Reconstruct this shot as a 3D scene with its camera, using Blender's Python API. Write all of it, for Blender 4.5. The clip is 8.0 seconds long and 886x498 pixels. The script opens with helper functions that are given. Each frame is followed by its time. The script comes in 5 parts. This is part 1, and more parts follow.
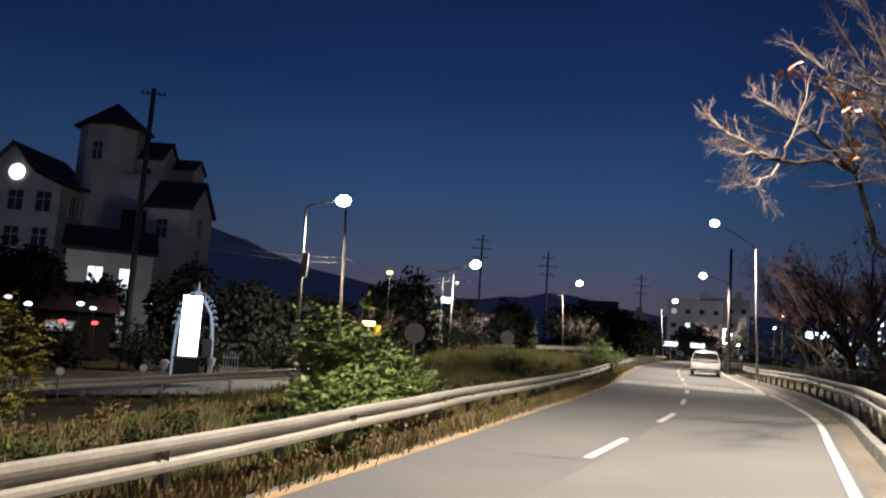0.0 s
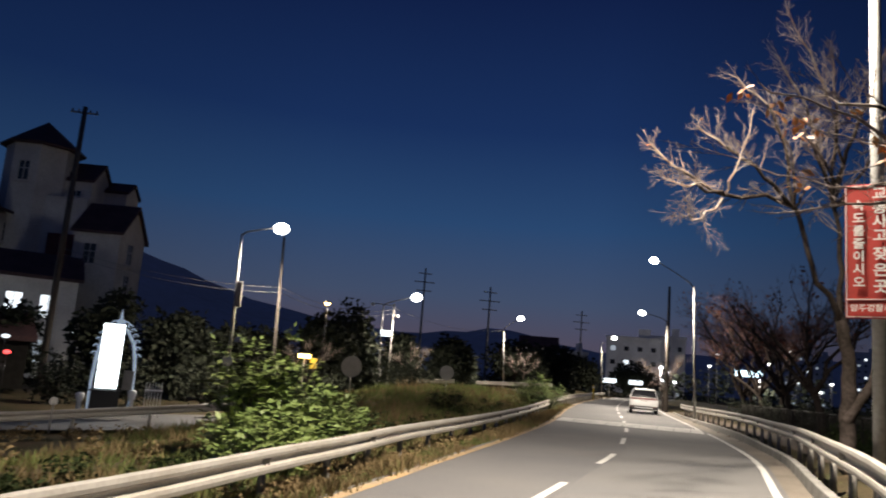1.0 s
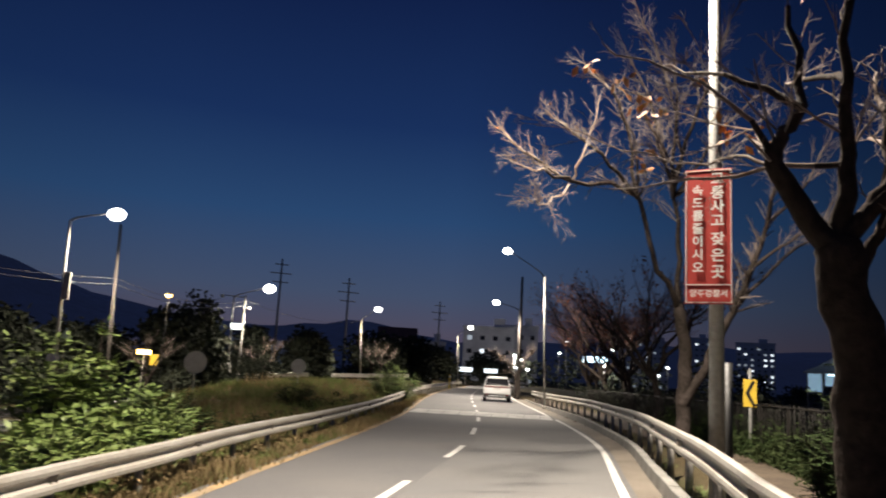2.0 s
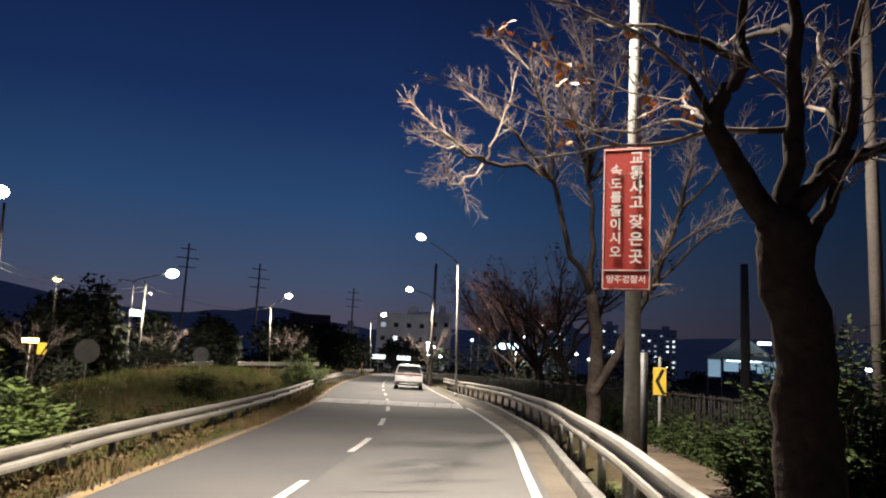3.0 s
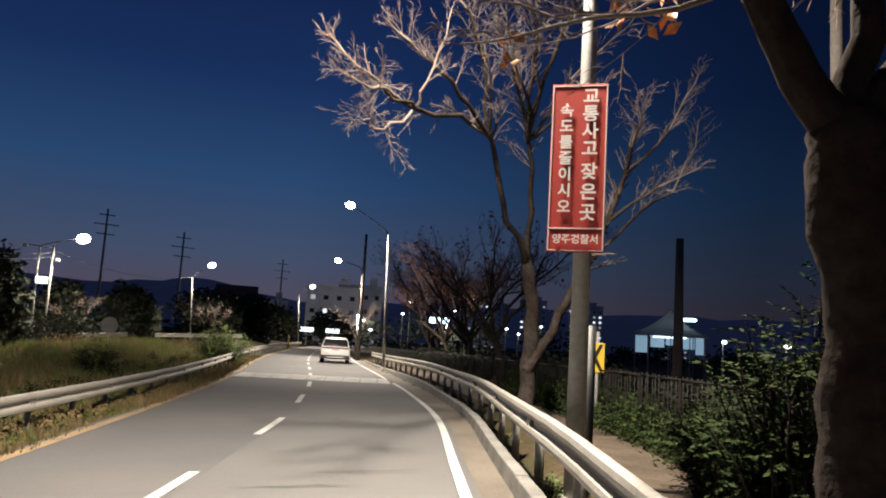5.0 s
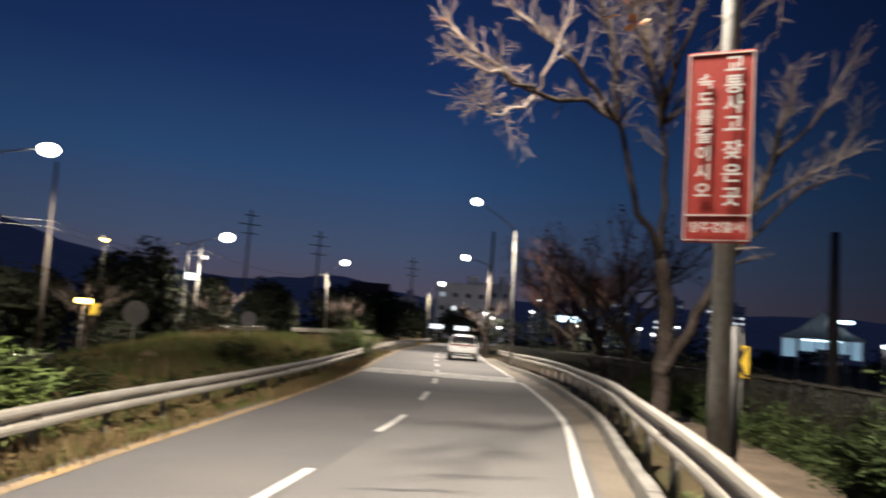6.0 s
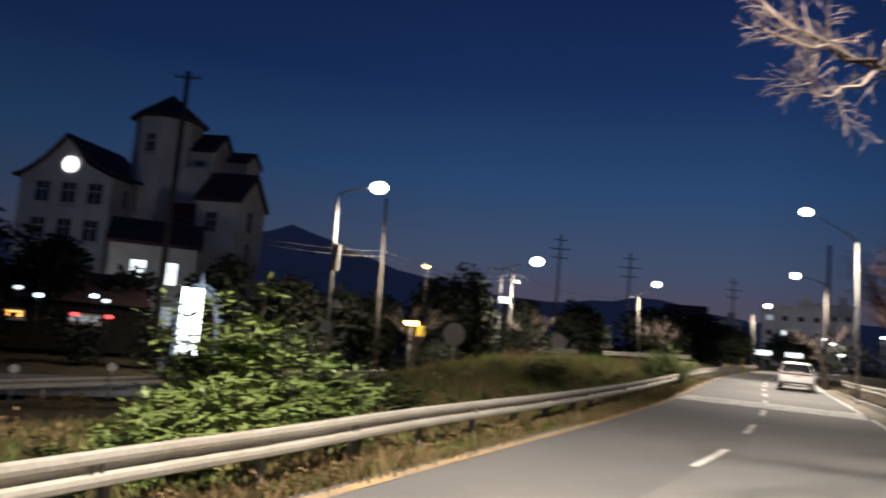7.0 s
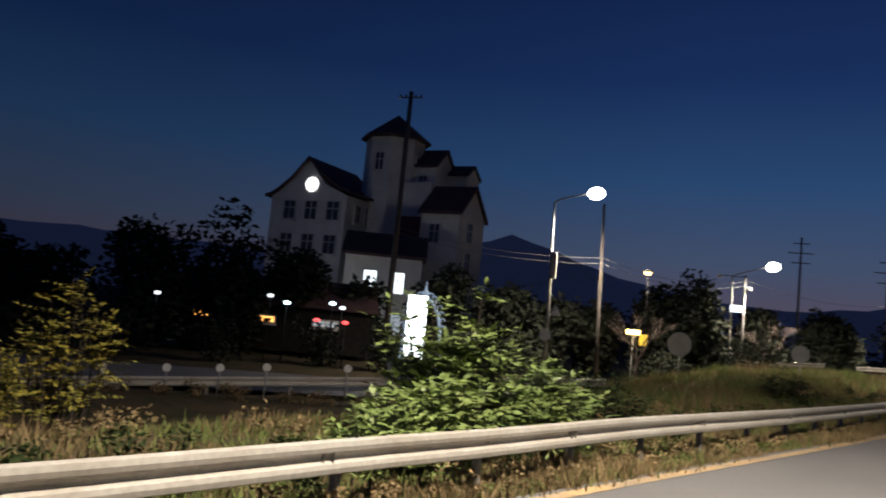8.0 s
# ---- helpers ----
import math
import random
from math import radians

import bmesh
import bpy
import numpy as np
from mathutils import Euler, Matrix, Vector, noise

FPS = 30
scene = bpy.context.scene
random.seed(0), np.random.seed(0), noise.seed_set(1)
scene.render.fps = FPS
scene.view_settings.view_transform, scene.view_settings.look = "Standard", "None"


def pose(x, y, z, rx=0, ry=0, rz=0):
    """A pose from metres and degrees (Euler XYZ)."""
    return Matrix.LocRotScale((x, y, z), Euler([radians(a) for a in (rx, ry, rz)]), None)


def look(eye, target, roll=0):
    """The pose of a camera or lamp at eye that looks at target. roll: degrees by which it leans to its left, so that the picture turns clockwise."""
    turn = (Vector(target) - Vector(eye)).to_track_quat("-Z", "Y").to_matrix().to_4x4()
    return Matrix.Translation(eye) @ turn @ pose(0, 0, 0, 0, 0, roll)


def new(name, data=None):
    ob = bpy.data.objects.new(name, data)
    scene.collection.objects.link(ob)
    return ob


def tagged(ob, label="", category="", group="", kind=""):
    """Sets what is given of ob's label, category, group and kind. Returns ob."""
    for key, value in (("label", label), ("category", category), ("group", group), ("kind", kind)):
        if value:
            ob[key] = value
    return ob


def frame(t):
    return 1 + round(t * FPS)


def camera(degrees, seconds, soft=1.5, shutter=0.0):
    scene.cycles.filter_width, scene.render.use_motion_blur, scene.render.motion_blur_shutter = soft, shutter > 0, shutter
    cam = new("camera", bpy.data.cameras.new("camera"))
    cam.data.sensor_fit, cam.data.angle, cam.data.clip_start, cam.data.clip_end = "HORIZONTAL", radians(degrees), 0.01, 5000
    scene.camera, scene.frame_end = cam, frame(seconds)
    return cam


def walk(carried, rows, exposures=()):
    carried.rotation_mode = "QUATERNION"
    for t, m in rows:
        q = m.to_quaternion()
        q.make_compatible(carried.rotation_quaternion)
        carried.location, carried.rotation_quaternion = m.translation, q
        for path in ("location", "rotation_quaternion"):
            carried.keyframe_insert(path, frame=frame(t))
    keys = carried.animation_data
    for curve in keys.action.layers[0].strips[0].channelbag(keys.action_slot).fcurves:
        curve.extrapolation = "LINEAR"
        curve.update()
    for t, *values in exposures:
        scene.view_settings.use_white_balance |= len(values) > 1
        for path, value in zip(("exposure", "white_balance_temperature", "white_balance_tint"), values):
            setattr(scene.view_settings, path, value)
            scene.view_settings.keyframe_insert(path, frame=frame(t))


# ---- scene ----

cam = camera(61.8, 8.0, soft=1.9, shutter=0.45)
PATH = [
    (0, (-0.18, -0.9, 1.712), (-0.322, 1.082, 1.938), 4.0),
    (0.5, (-0.206, -0.444, 1.704), (-0.302, 1.528, 2.025), 4.59),
    (1, (-0.036, -0.05, 1.739), (-0.033, 1.923, 2.066), 4.71),
    (1.5, (0.130, 0.37, 1.770), (0.314, 2.333, 2.102), 3.95),
    (2, (0.367, 0.806, 1.802), (0.744, 2.743, 2.132), 3.25),
    (3.5, (0.843, 1.974, 1.883), (1.505, 3.838, 2.175), 3.2),
    (4, (1.004, 2.339, 1.875), (1.718, 4.187, 2.148), 3.6),
    (5.5, (1.542, 3.315, 1.877), (2.326, 5.14, 2.115), 3.3),
    (6, (1.686, 3.546, 1.886), (2.134, 5.483, 2.106), 4.4),
    (6.5, (1.785, 3.811, 1.875), (1.829, 5.798, 2.097), 4.5),
    (7, (1.883, 4.119, 1.854), (1.508, 6.071, 2.068), 5.1),
    (7.5, (1.957, 4.25, 1.804), (1.221, 6.099, 2.002), 5.7),
    (8, (1.937, 4.23, 1.79), (1.009, 5.992, 1.973), 5.7),
]
walk(cam, [(t, look(eye, aim, lean)) for t, eye, aim, lean in PATH])

# ---- dusk sky ----
world = bpy.data.worlds.new("dusk")
scene.world = world
world.use_nodes = True
wn, wl = world.node_tree.nodes, world.node_tree.links
wn.clear()
w_out = wn.new("ShaderNodeOutputWorld")
w_bg = wn.new("ShaderNodeBackground")
w_tc = wn.new("ShaderNodeTexCoord")
w_sep = wn.new("ShaderNodeSeparateXYZ")
w_ramp = wn.new("ShaderNodeValToRGB")
wl.new(w_tc.outputs["Generated"], w_sep.inputs[0])
wl.new(w_sep.outputs[2], w_ramp.inputs[0])
wl.new(w_ramp.outputs[0], w_bg.inputs[0])
wl.new(w_bg.outputs[0], w_out.inputs[0])
# brighter to the west, where the sun went down, and darker to both sides
w_side = wn.new("ShaderNodeMapRange")
w_side.inputs[1].default_value, w_side.inputs[2].default_value = -1.0, 1.0
w_turn = wn.new("ShaderNodeValToRGB")
wl.new(w_sep.outputs[0], w_side.inputs[0])
wl.new(w_side.outputs[0], w_turn.inputs[0])
wl.new(w_turn.outputs[0], w_bg.inputs[1])
TURN = [(0.0, 0.50), (0.07, 0.58), (0.25, 0.90), (0.42, 1.18), (0.60, 1.24), (0.75, 0.76), (0.86, 0.34), (1.0, 0.28)]
turns = w_turn.color_ramp.elements
turns[0].position, turns[0].color = TURN[0][0], (TURN[0][1],) * 3 + (1,)
turns[1].position, turns[1].color = TURN[-1][0], (TURN[-1][1],) * 3 + (1,)
for p_, c_ in TURN[1:-1]:
    turns.new(p_).color = (c_, c_, c_, 1)
SKY = [(0.0, (0.058, 0.047, 0.064)), (0.05, (0.062, 0.056, 0.088)), (0.10, (0.043, 0.062, 0.114)),
       (0.20, (0.0180, 0.051, 0.130)), (0.32, (0.0078, 0.0240, 0.087)), (0.48, (0.0042, 0.0112, 0.050)), (1.0, (0.004, 0.009, 0.04))]
els = w_ramp.color_ramp.elements
els[0].position, els[0].color = SKY[0][0], (*SKY[0][1], 1)
els[1].position, els[1].color = SKY[-1][0], (*SKY[-1][1], 1)
for p_, c_ in SKY[1:-1]:
    e_ = els.new(p_)
    e_.color = (*c_, 1)


# ---- materials ----
def mat(name, color, rough=0.7, metal=0.0, var=0.25, scale=3.0, fine=40.0, bump=0.3, tint=None, spread=0.0, detail=8.0):
    """A worn surface: two scales of variation in colour, and a fine relief. tint: a second colour in large patches. spread: from piece to piece."""
    m = bpy.data.materials.new(name)
    m.use_nodes = True
    n, l = m.node_tree.nodes, m.node_tree.links
    b = n["Principled BSDF"]
    b.inputs["Roughness"].default_value, b.inputs["Metallic"].default_value = rough, metal
    tc = n.new("ShaderNodeTexCoord")
    big, small = n.new("ShaderNodeTexNoise"), n.new("ShaderNodeTexNoise")
    big.inputs["Scale"].default_value, small.inputs["Scale"].default_value = scale, fine
    big.inputs["Detail"].default_value, small.inputs["Detail"].default_value = detail, 4
    for t_ in (big, small):
        l.new(tc.outputs["Object"], t_.inputs["Vector"])
    mix = n.new("ShaderNodeMix")
    mix.data_type = "RGBA"
    t2 = tint or tuple(c * (1 - var) for c in color)
    mix.inputs[6].default_value, mix.inputs[7].default_value = (*color, 1), (*t2, 1)
    ramp = n.new("ShaderNodeMapRange")
    ramp.inputs[1].default_value, ramp.inputs[2].default_value = 0.38, 0.66
    l.new(big.outputs[0], ramp.inputs[0])
    l.new(ramp.outputs[0], mix.inputs[0])
    hsv = n.new("ShaderNodeHueSaturation")
    val = n.new("ShaderNodeMapRange")
    val.inputs[1].default_value, val.inputs[2].default_value = 0.25, 0.75
    val.inputs[3].default_value, val.inputs[4].default_value = 1 - var * 0.8, 1 + var * 0.6
    l.new(small.outputs[0], val.inputs[0])
    if spread:
        info, add = n.new("ShaderNodeObjectInfo"), n.new("ShaderNodeMath")
        geo = n.new("ShaderNodeNewGeometry")
        both = n.new("ShaderNodeMath")
        both.operation = "ADD"
        l.new(info.outputs["Random"], both.inputs[0])
        l.new(geo.outputs["Random Per Island"], both.inputs[1])
        sc = n.new("ShaderNodeMapRange")
        sc.inputs[2].default_value = 2.0
        sc.inputs[3].default_value, sc.inputs[4].default_value = 1 - spread, 1 + spread
        l.new(both.outputs[0], sc.inputs[0])
        add.operation = "MULTIPLY"
        l.new(val.outputs[0], add.inputs[0])
        l.new(sc.outputs[0], add.inputs[1])
        l.new(add.outputs[0], hsv.inputs["Value"])
    else:
        l.new(val.outputs[0], hsv.inputs["Value"])
    l.new(mix.outputs[2], hsv.inputs["Color"])
    l.new(hsv.outputs[0], b.inputs["Base Color"])
    if bump:
        bp = n.new("ShaderNodeBump")
        bp.inputs["Strength"].default_value, bp.inputs["Distance"].default_value = bump, 0.02
        l.new(small.outputs[0], bp.inputs["Height"])
        l.new(bp.outputs[0], b.inputs["Normal"])
    return m


def glow(name, color, strength):
    m = bpy.data.materials.new(name)
    m.use_nodes = True
    b = m.node_tree.nodes["Principled BSDF"]
    b.inputs["Base Color"].default_value = (*color, 1)
    b.inputs["Emission Color"].default_value = (*color, 1)
    b.inputs["Emission Strength"].default_value = strength
    return m


def leafy(name, color, tint, rough=0.55):
    m = mat(name, color, rough, var=0.3, scale=1.2, fine=9, bump=0, tint=tint, spread=0.35)
    b = m.node_tree.nodes["Principled BSDF"]
    b.inputs["Transmission Weight"].default_value = 0.0
    b.inputs["Subsurface Weight"].default_value = 0.0
    return m


ASPHALT = mat("asphalt", (0.105, 0.103, 0.105), 0.85, var=0.28, scale=0.22, fine=55, bump=0.5, tint=(0.135, 0.13, 0.125))
GUTTER = mat("gutter_concrete", (0.17, 0.145, 0.115), 0.9, var=0.3, scale=0.7, fine=30, bump=0.4)
KERB = mat("kerb_stone", (0.24, 0.23, 0.21), 0.9, var=0.35, scale=1.5, fine=30, spread=0.2)
PAINT = mat("road_paint_white", (0.60, 0.59, 0.56), 0.7, var=0.3, scale=2.2, fine=45, bump=0.3, tint=(0.5, 0.49, 0.46))
PAINT_OLD = mat("worn_road_paint", (0.52, 0.51, 0.48), 0.8, var=0.4, scale=1.8, fine=25, tint=(0.33, 0.32, 0.31))
YELLOW = mat("road_paint_yellow", (0.40, 0.27, 0.13), 0.85, var=0.4, scale=1.5, fine=25, tint=(0.26, 0.20, 0.13))
STEEL = mat("galvanised_steel", (0.39, 0.37, 0.335), 0.55, 0.25, var=0.18, scale=1.6, fine=18, bump=0.08, tint=(0.33, 0.305, 0.265), spread=0.14)
STEEL_DARK = mat("weathered_post_steel", (0.33, 0.31, 0.28), 0.6, 0.3, var=0.3, scale=3, fine=20)
POLE = mat("pole_grey_paint", (0.34, 0.34, 0.325), 0.6, 0.15, var=0.25, scale=1.2, fine=14, bump=0.1, tint=(0.26, 0.255, 0.24))
CONCRETE = mat("concrete_pole", (0.12, 0.105, 0.095), 0.9, var=0.25, scale=1.0, fine=20)
EARTH = mat("verge_earth", (0.085, 0.062, 0.038), 0.95, var=0.45, scale=0.6, fine=10, bump=1.0, tint=(0.045, 0.045, 0.022))
DIRT = mat("footpath_dirt", (0.115, 0.085, 0.058), 0.95, var=0.5, scale=1.2, fine=12, bump=0.8)
BARK = mat("cherry_bark", (0.055, 0.044, 0.039), 0.95, var=0.55, scale=2.2, fine=13, bump=1.0, tint=(0.030, 0.024, 0.020))
TWIG = mat("twig_bark", (0.21, 0.178, 0.160), 0.9, var=0.3, scale=3, fine=20, bump=0.2, tint=(0.12, 0.085, 0.07))
# cherry bark darkened to stand in for the near tree's unlit side
BARK_SHADED = mat("shaded_bark", (0.030, 0.023, 0.020), 0.95, var=0.55, scale=2.2, fine=13, bump=1.0, tint=(0.030, 0.022, 0.018))
RED_LEAF = leafy("withered_red_leaf", (0.16, 0.055, 0.035), (0.10, 0.045, 0.03), 0.9)
TWIG_RED = mat("reddish_twig", (0.17, 0.10, 0.085), 0.85, var=0.3, scale=3, fine=20, bump=0.2)
AUTUMN = leafy("autumn_leaf", (0.50, 0.17, 0.03), (0.36, 0.17, 0.05))
LEAF = leafy("bush_leaf", (0.105, 0.152, 0.040), (0.145, 0.182, 0.052))
LEAF_DARK = leafy("ivy_leaf", (0.022, 0.036, 0.012), (0.036, 0.046, 0.018), 0.85)
LEAF_YELLOW = leafy("yellowing_leaf", (0.24, 0.20, 0.03), (0.16, 0.16, 0.03))
CONIFER = leafy("dark_tree_leaf", (0.034, 0.038, 0.028), (0.042, 0.048, 0.032), 0.95)
GRASS = leafy("verge_grass", (0.135, 0.155, 0.052), (0.10, 0.13, 0.04), 0.9)
DRY = leafy("dry_grass", (0.21, 0.15, 0.078), (0.14, 0.108, 0.055), 0.9)
RED = mat("sign_red", (0.38, 0.030, 0.020), 0.6, var=0.15, scale=1.5, fine=25, bump=0.05)
WHITE = mat("sign_white", (0.68, 0.665, 0.635), 0.6, var=0.1, scale=4, fine=30, bump=0.03)
LAMP_WHITE = glow("led_lens", (1.0, 0.97, 0.92), 14)
LAMP_FAR = glow("far_lamp_lens", (0.92, 0.96, 1.0), 10)
LAMP_WARM = glow("warm_lamp", (1.0, 0.62, 0.16), 18)
BLACK = mat("black_plastic", (0.02, 0.02, 0.02), 0.5, var=0.2)


# rough, dull surfaces with hardly any sheen
for m_ in (BARK, BARK_SHADED, CONIFER, LEAF_DARK, EARTH, DRY, GRASS, TWIG, TWIG_RED, RED_LEAF, CONCRETE):
    m_.node_tree.nodes["Principled BSDF"].inputs["Specular IOR Level"].default_value = 0.08


# ---- mesh helpers ----
def mesh_of(bm, name, material, smooth=False):
    me = bpy.data.meshes.new(name)
    bm.normal_update()
    bm.to_mesh(me)
    bm.free()
    me.materials.append(material)
    if smooth:
        me.polygons.foreach_set("use_smooth", [True] * len(me.polygons))
    return me


def part(name, bm, material, parent=None, label="", smooth=False):
    ob = new(name, mesh_of(bm, name, material, smooth))
    if parent:
        ob.parent = parent
    return tagged(ob, label)


def piece(name, me, parent, m):
    ob = new(name, me)
    ob.parent = parent
    ob.matrix_local = m
    return ob


def raw(name, verts, faces, material, parent=None, smooth=False):
    me = bpy.data.meshes.new(name)
    me.from_pydata(verts, [], faces)
    me.materials.append(material)
    if smooth:
        me.polygons.foreach_set("use_smooth", [True] * len(me.polygons))
    ob = new(name, me)
    if parent:
        ob.parent = parent
    return ob


def thing(name, m, label, category, group="", kind=""):
    ob = new(name)
    ob.empty_display_size = 0.2
    ob.matrix_world = m if isinstance(m, Matrix) else pose(*m)
    return tagged(ob, label, category, group, kind)


def box(bm, c, s, rz=0.0, bevel=0.0, m=None):
    got = bmesh.ops.create_cube(bm, size=1.0)
    vs = got["verts"]
    t = Matrix.Translation(c) @ Matrix.Rotation(radians(rz), 4, "Z") @ Matrix.Diagonal((*s, 1))
    bmesh.ops.transform(bm, matrix=(m @ t if m else t), verts=vs)
    if bevel:
        es = list({e for v in vs for e in v.link_edges})
        bmesh.ops.bevel(bm, geom=es, offset=bevel, segments=2, affect="EDGES", profile=0.6)
    return bm


def boxes(*args):
    bm = bmesh.new()
    for a in args:
        box(bm, *a)
    return bm


def tube(bm, pts, radii, n=8, cap=True):
    """A tapered tube through the points."""
    rings = []
    prev = None
    for i, p in enumerate(pts):
        p = Vector(p)
        a, b = Vector(pts[max(i - 1, 0)]), Vector(pts[min(i + 1, len(pts) - 1)])
        d = (b - a).normalized()
        if prev is None:
            side = d.cross(Vector((0, 0, 1)) if abs(d.z) < 0.9 else Vector((1, 0, 0))).normalized()
        else:
            side = (prev - d * prev.dot(d)).normalized()
        prev = side
        up = d.cross(side)
        rings.append([bm.verts.new(p + (side * math.cos(2 * math.pi * k / n) + up * math.sin(2 * math.pi * k / n)) * radii[i]) for k in range(n)])
    for r0, r1 in zip(rings, rings[1:]):
        for k in range(n):
            f = bm.faces.new((r0[k], r0[(k + 1) % n], r1[(k + 1) % n], r1[k]))
            f.smooth = True
    if cap:
        bm.faces.new(rings[0][::-1])
        bm.faces.new(rings[-1])
    return bm


def rod(p0, p1, r0, r1=None, n=10):
    return tube(bmesh.new(), [p0, p1], [r0, r1 or r0], n)


def prism(bm, outline, z0, z1):
    """An upright solid over an outline of (x, y)."""
    lo = [bm.verts.new((x, y, z0)) for x, y in outline]
    hi = [bm.verts.new((x, y, z1)) for x, y in outline]
    n = len(outline)
    for i in range(n):
        bm.faces.new((lo[i], lo[(i + 1) % n], hi[(i + 1) % n], hi[i]))
    bm.faces.new(lo[::-1])
    bm.faces.new(hi)
    return bm


# ---- the road's lines, as x over y ----
def curve_of(knots):
    ys = [k[0] for k in knots]
    xs = [k[1] for k in knots]
    sl = [(xs[min(i + 1, len(xs) - 1)] - xs[max(i - 1, 0)]) / (ys[min(i + 1, len(ys) - 1)] - ys[max(i - 1, 0)]) for i in range(len(xs))]

    def at(y):
        if y <= ys[0]:
            return xs[0] + sl[0] * (y - ys[0])
        if y >= ys[-1]:
            return xs[-1] + sl[-1] * (y - ys[-1])
        i = max(j for j in range(len(ys)) if ys[j] <= y)
        h = ys[i + 1] - ys[i]
        t = (y - ys[i]) / h
        return ((2 * t ** 3 - 3 * t ** 2 + 1) * xs[i] + (t ** 3 - 2 * t ** 2 + t) * h * sl[i]
                + (3 * t ** 2 - 2 * t ** 3) * xs[i + 1] + (t ** 3 - t ** 2) * h * sl[i + 1])
    return at


centre_x = curve_of([(-40, -15.0), (-15, -6.6), (0, -2.3), (6, -0.35), (13.46, 2.47), (19.77, 4.87), (26.2, 6.80), (32, 8.38), (42, 10.75),
                     (52, 13.0), (67, 16.7), (85, 21.7), (105, 27.8), (140, 41)])
left_x = curve_of([(-40, -17.3), (-15, -9.0), (0, -4.4), (7, -2.25), (12.1, -0.75), (15.65, 0.25), (22.1, 2.2), (29.6, 4.4), (35, 5.8), (48, 8.65), (67, 13.3), (85, 18.4), (105, 24.5), (140, 37.7)])
rail_l_x = curve_of([(-40, -18.3), (-15, -9.9), (0, -5.1), (7, -2.95), (10.5, -2.05), (12.4, -1.48), (16.1, -0.55), (22.4, 1.35), (30.65, 3.6), (42, 6.3), (56, 9.5), (67, 12.4), (85, 17.4), (105, 23.4), (140, 36.6)])


def smooth(a, b, v):
    t = min(max((v - a) / (b - a), 0), 1)
    return t * t * (3 - 2 * t)


def side(y):
    """The unit vector to the right of the road at y."""
    d = (centre_x(y + 0.5) - centre_x(y - 0.5))
    k = math.hypot(d, 1)
    return 1 / k, -d / k


def at_offset(y, o):
    """The place o metres to the right of the lane line, at the station y."""
    sx, sy = side(y)
    return centre_x(y) + sx * o, y + sy * o


def bank(y, o):
    """The road's crossfall in the bend."""
    return (0.034 if o < 0 else 0.066) * o * (1 - smooth(13, 38, y))


def line_r(y):
    """How far the white edge line lies from the lane line."""
    return 3.36 + 0.04 * smooth(13, 36, y)


def kerb_o(y):
    return 3.98 + 0.32 * smooth(10, 36, y)


def rail_o(y):
    return 4.19 + 0.55 * smooth(10, 36, y)


def verge(y):
    return 0.45 - 0.14 * smooth(12, 28, y) - 0.22 * smooth(26, 58, y)


def centre_dist(x, y):
    sx, sy = side(y)
    d = (x - centre_x(y)) * sx
    yy = y - sy * d
    return (x - centre_x(yy)) * side(yy)[0], yy


def ground_z(x, y):
    """Height of the land: under the road, down the bank on the left, level on the right."""
    o, yy = centre_dist(x, y)
    yc = min(max(yy, -40), 140)
    if o < 0:
        u = rail_l_x(y) - x
        near = -0.17 - 1.45 * smooth(3.0, 15, u) * (1 - smooth(30, 46, y) * (1 - smooth(7, 20, u)))
        rise = 0.75 * smooth(26, 46, y) * smooth(0.8, 5, u) * (1 - smooth(8, 16, u))
        z = near + rise if u > 0 else bank(yc, o) - 0.06 - 0.06 * smooth(-0.6, 0, u)
        z += 2.5 * smooth(45, 80, u)
    else:
        z = bank(yc, o) - 0.06 if o < kerb_o(yc) + 0.06 else verge(yc) - 0.05
        z -= 0.9 * smooth(7.6, 16, o)
    return z


# ---- land ----
def land():
    xs = sorted({*np.arange(-34, 30, 0.8).round(3), *np.arange(-140, 160, 12.0), -2500, -1600, -900, -500, -300, -200, 200, 300, 500, 900, 1600, 2500})
    ys = sorted({*np.arange(-12, 60, 0.8).round(3), *np.arange(-60, 240, 10.0), -2500, -1500, -700, -300, -120, 300, 450, 700, 1200, 2500})
    verts = [(float(x), float(y), ground_z(float(x), float(y)) + 0.05 * noise.noise((x * 0.6, y * 0.6, 0)) * (abs(centre_dist(x, y)[0]) > 6)) for y in ys for x in xs]
    w = len(xs)
    faces = [(j * w + i, j * w + i + 1, (j + 1) * w + i + 1, (j + 1) * w + i) for j in range(len(ys) - 1) for i in range(w - 1)]
    return tagged(raw("ground", verts, faces, EARTH, smooth=True), "grassy brown earth verge and dark open land", "ground", kind="structure")


land()


def ribbon(name, y0, y1, step, a, b, lift, material, parent=None, across=2, label="", thick=0.0, kindof="structure", cat=""):
    """A strip of road between two lines a(y) and b(y), each giving a place (x, y), draped at the road's height."""
    n = max(2, int((y1 - y0) / step) + 1)
    verts, faces = [], []
    for i in range(n):
        y = y0 + (y1 - y0) * i / (n - 1)
        pa, pb = a(y), b(y)
        for j in range(across):
            f = j / (across - 1)
            x, yy = pa[0] + (pb[0] - pa[0]) * f, pa[1] + (pb[1] - pa[1]) * f
            verts.append((x, yy, bank(min(max(y, -40), 140), centre_dist(x, yy)[0]) + lift))
    for i in range(n - 1):
        for j in range(across - 1):
            k = i * across + j
            faces.append((k, k + 1, k + across + 1, k + across))
    ob = raw(name, verts, faces, material, parent)
    return tagged(ob, label, cat, kind=kindof) if label else ob


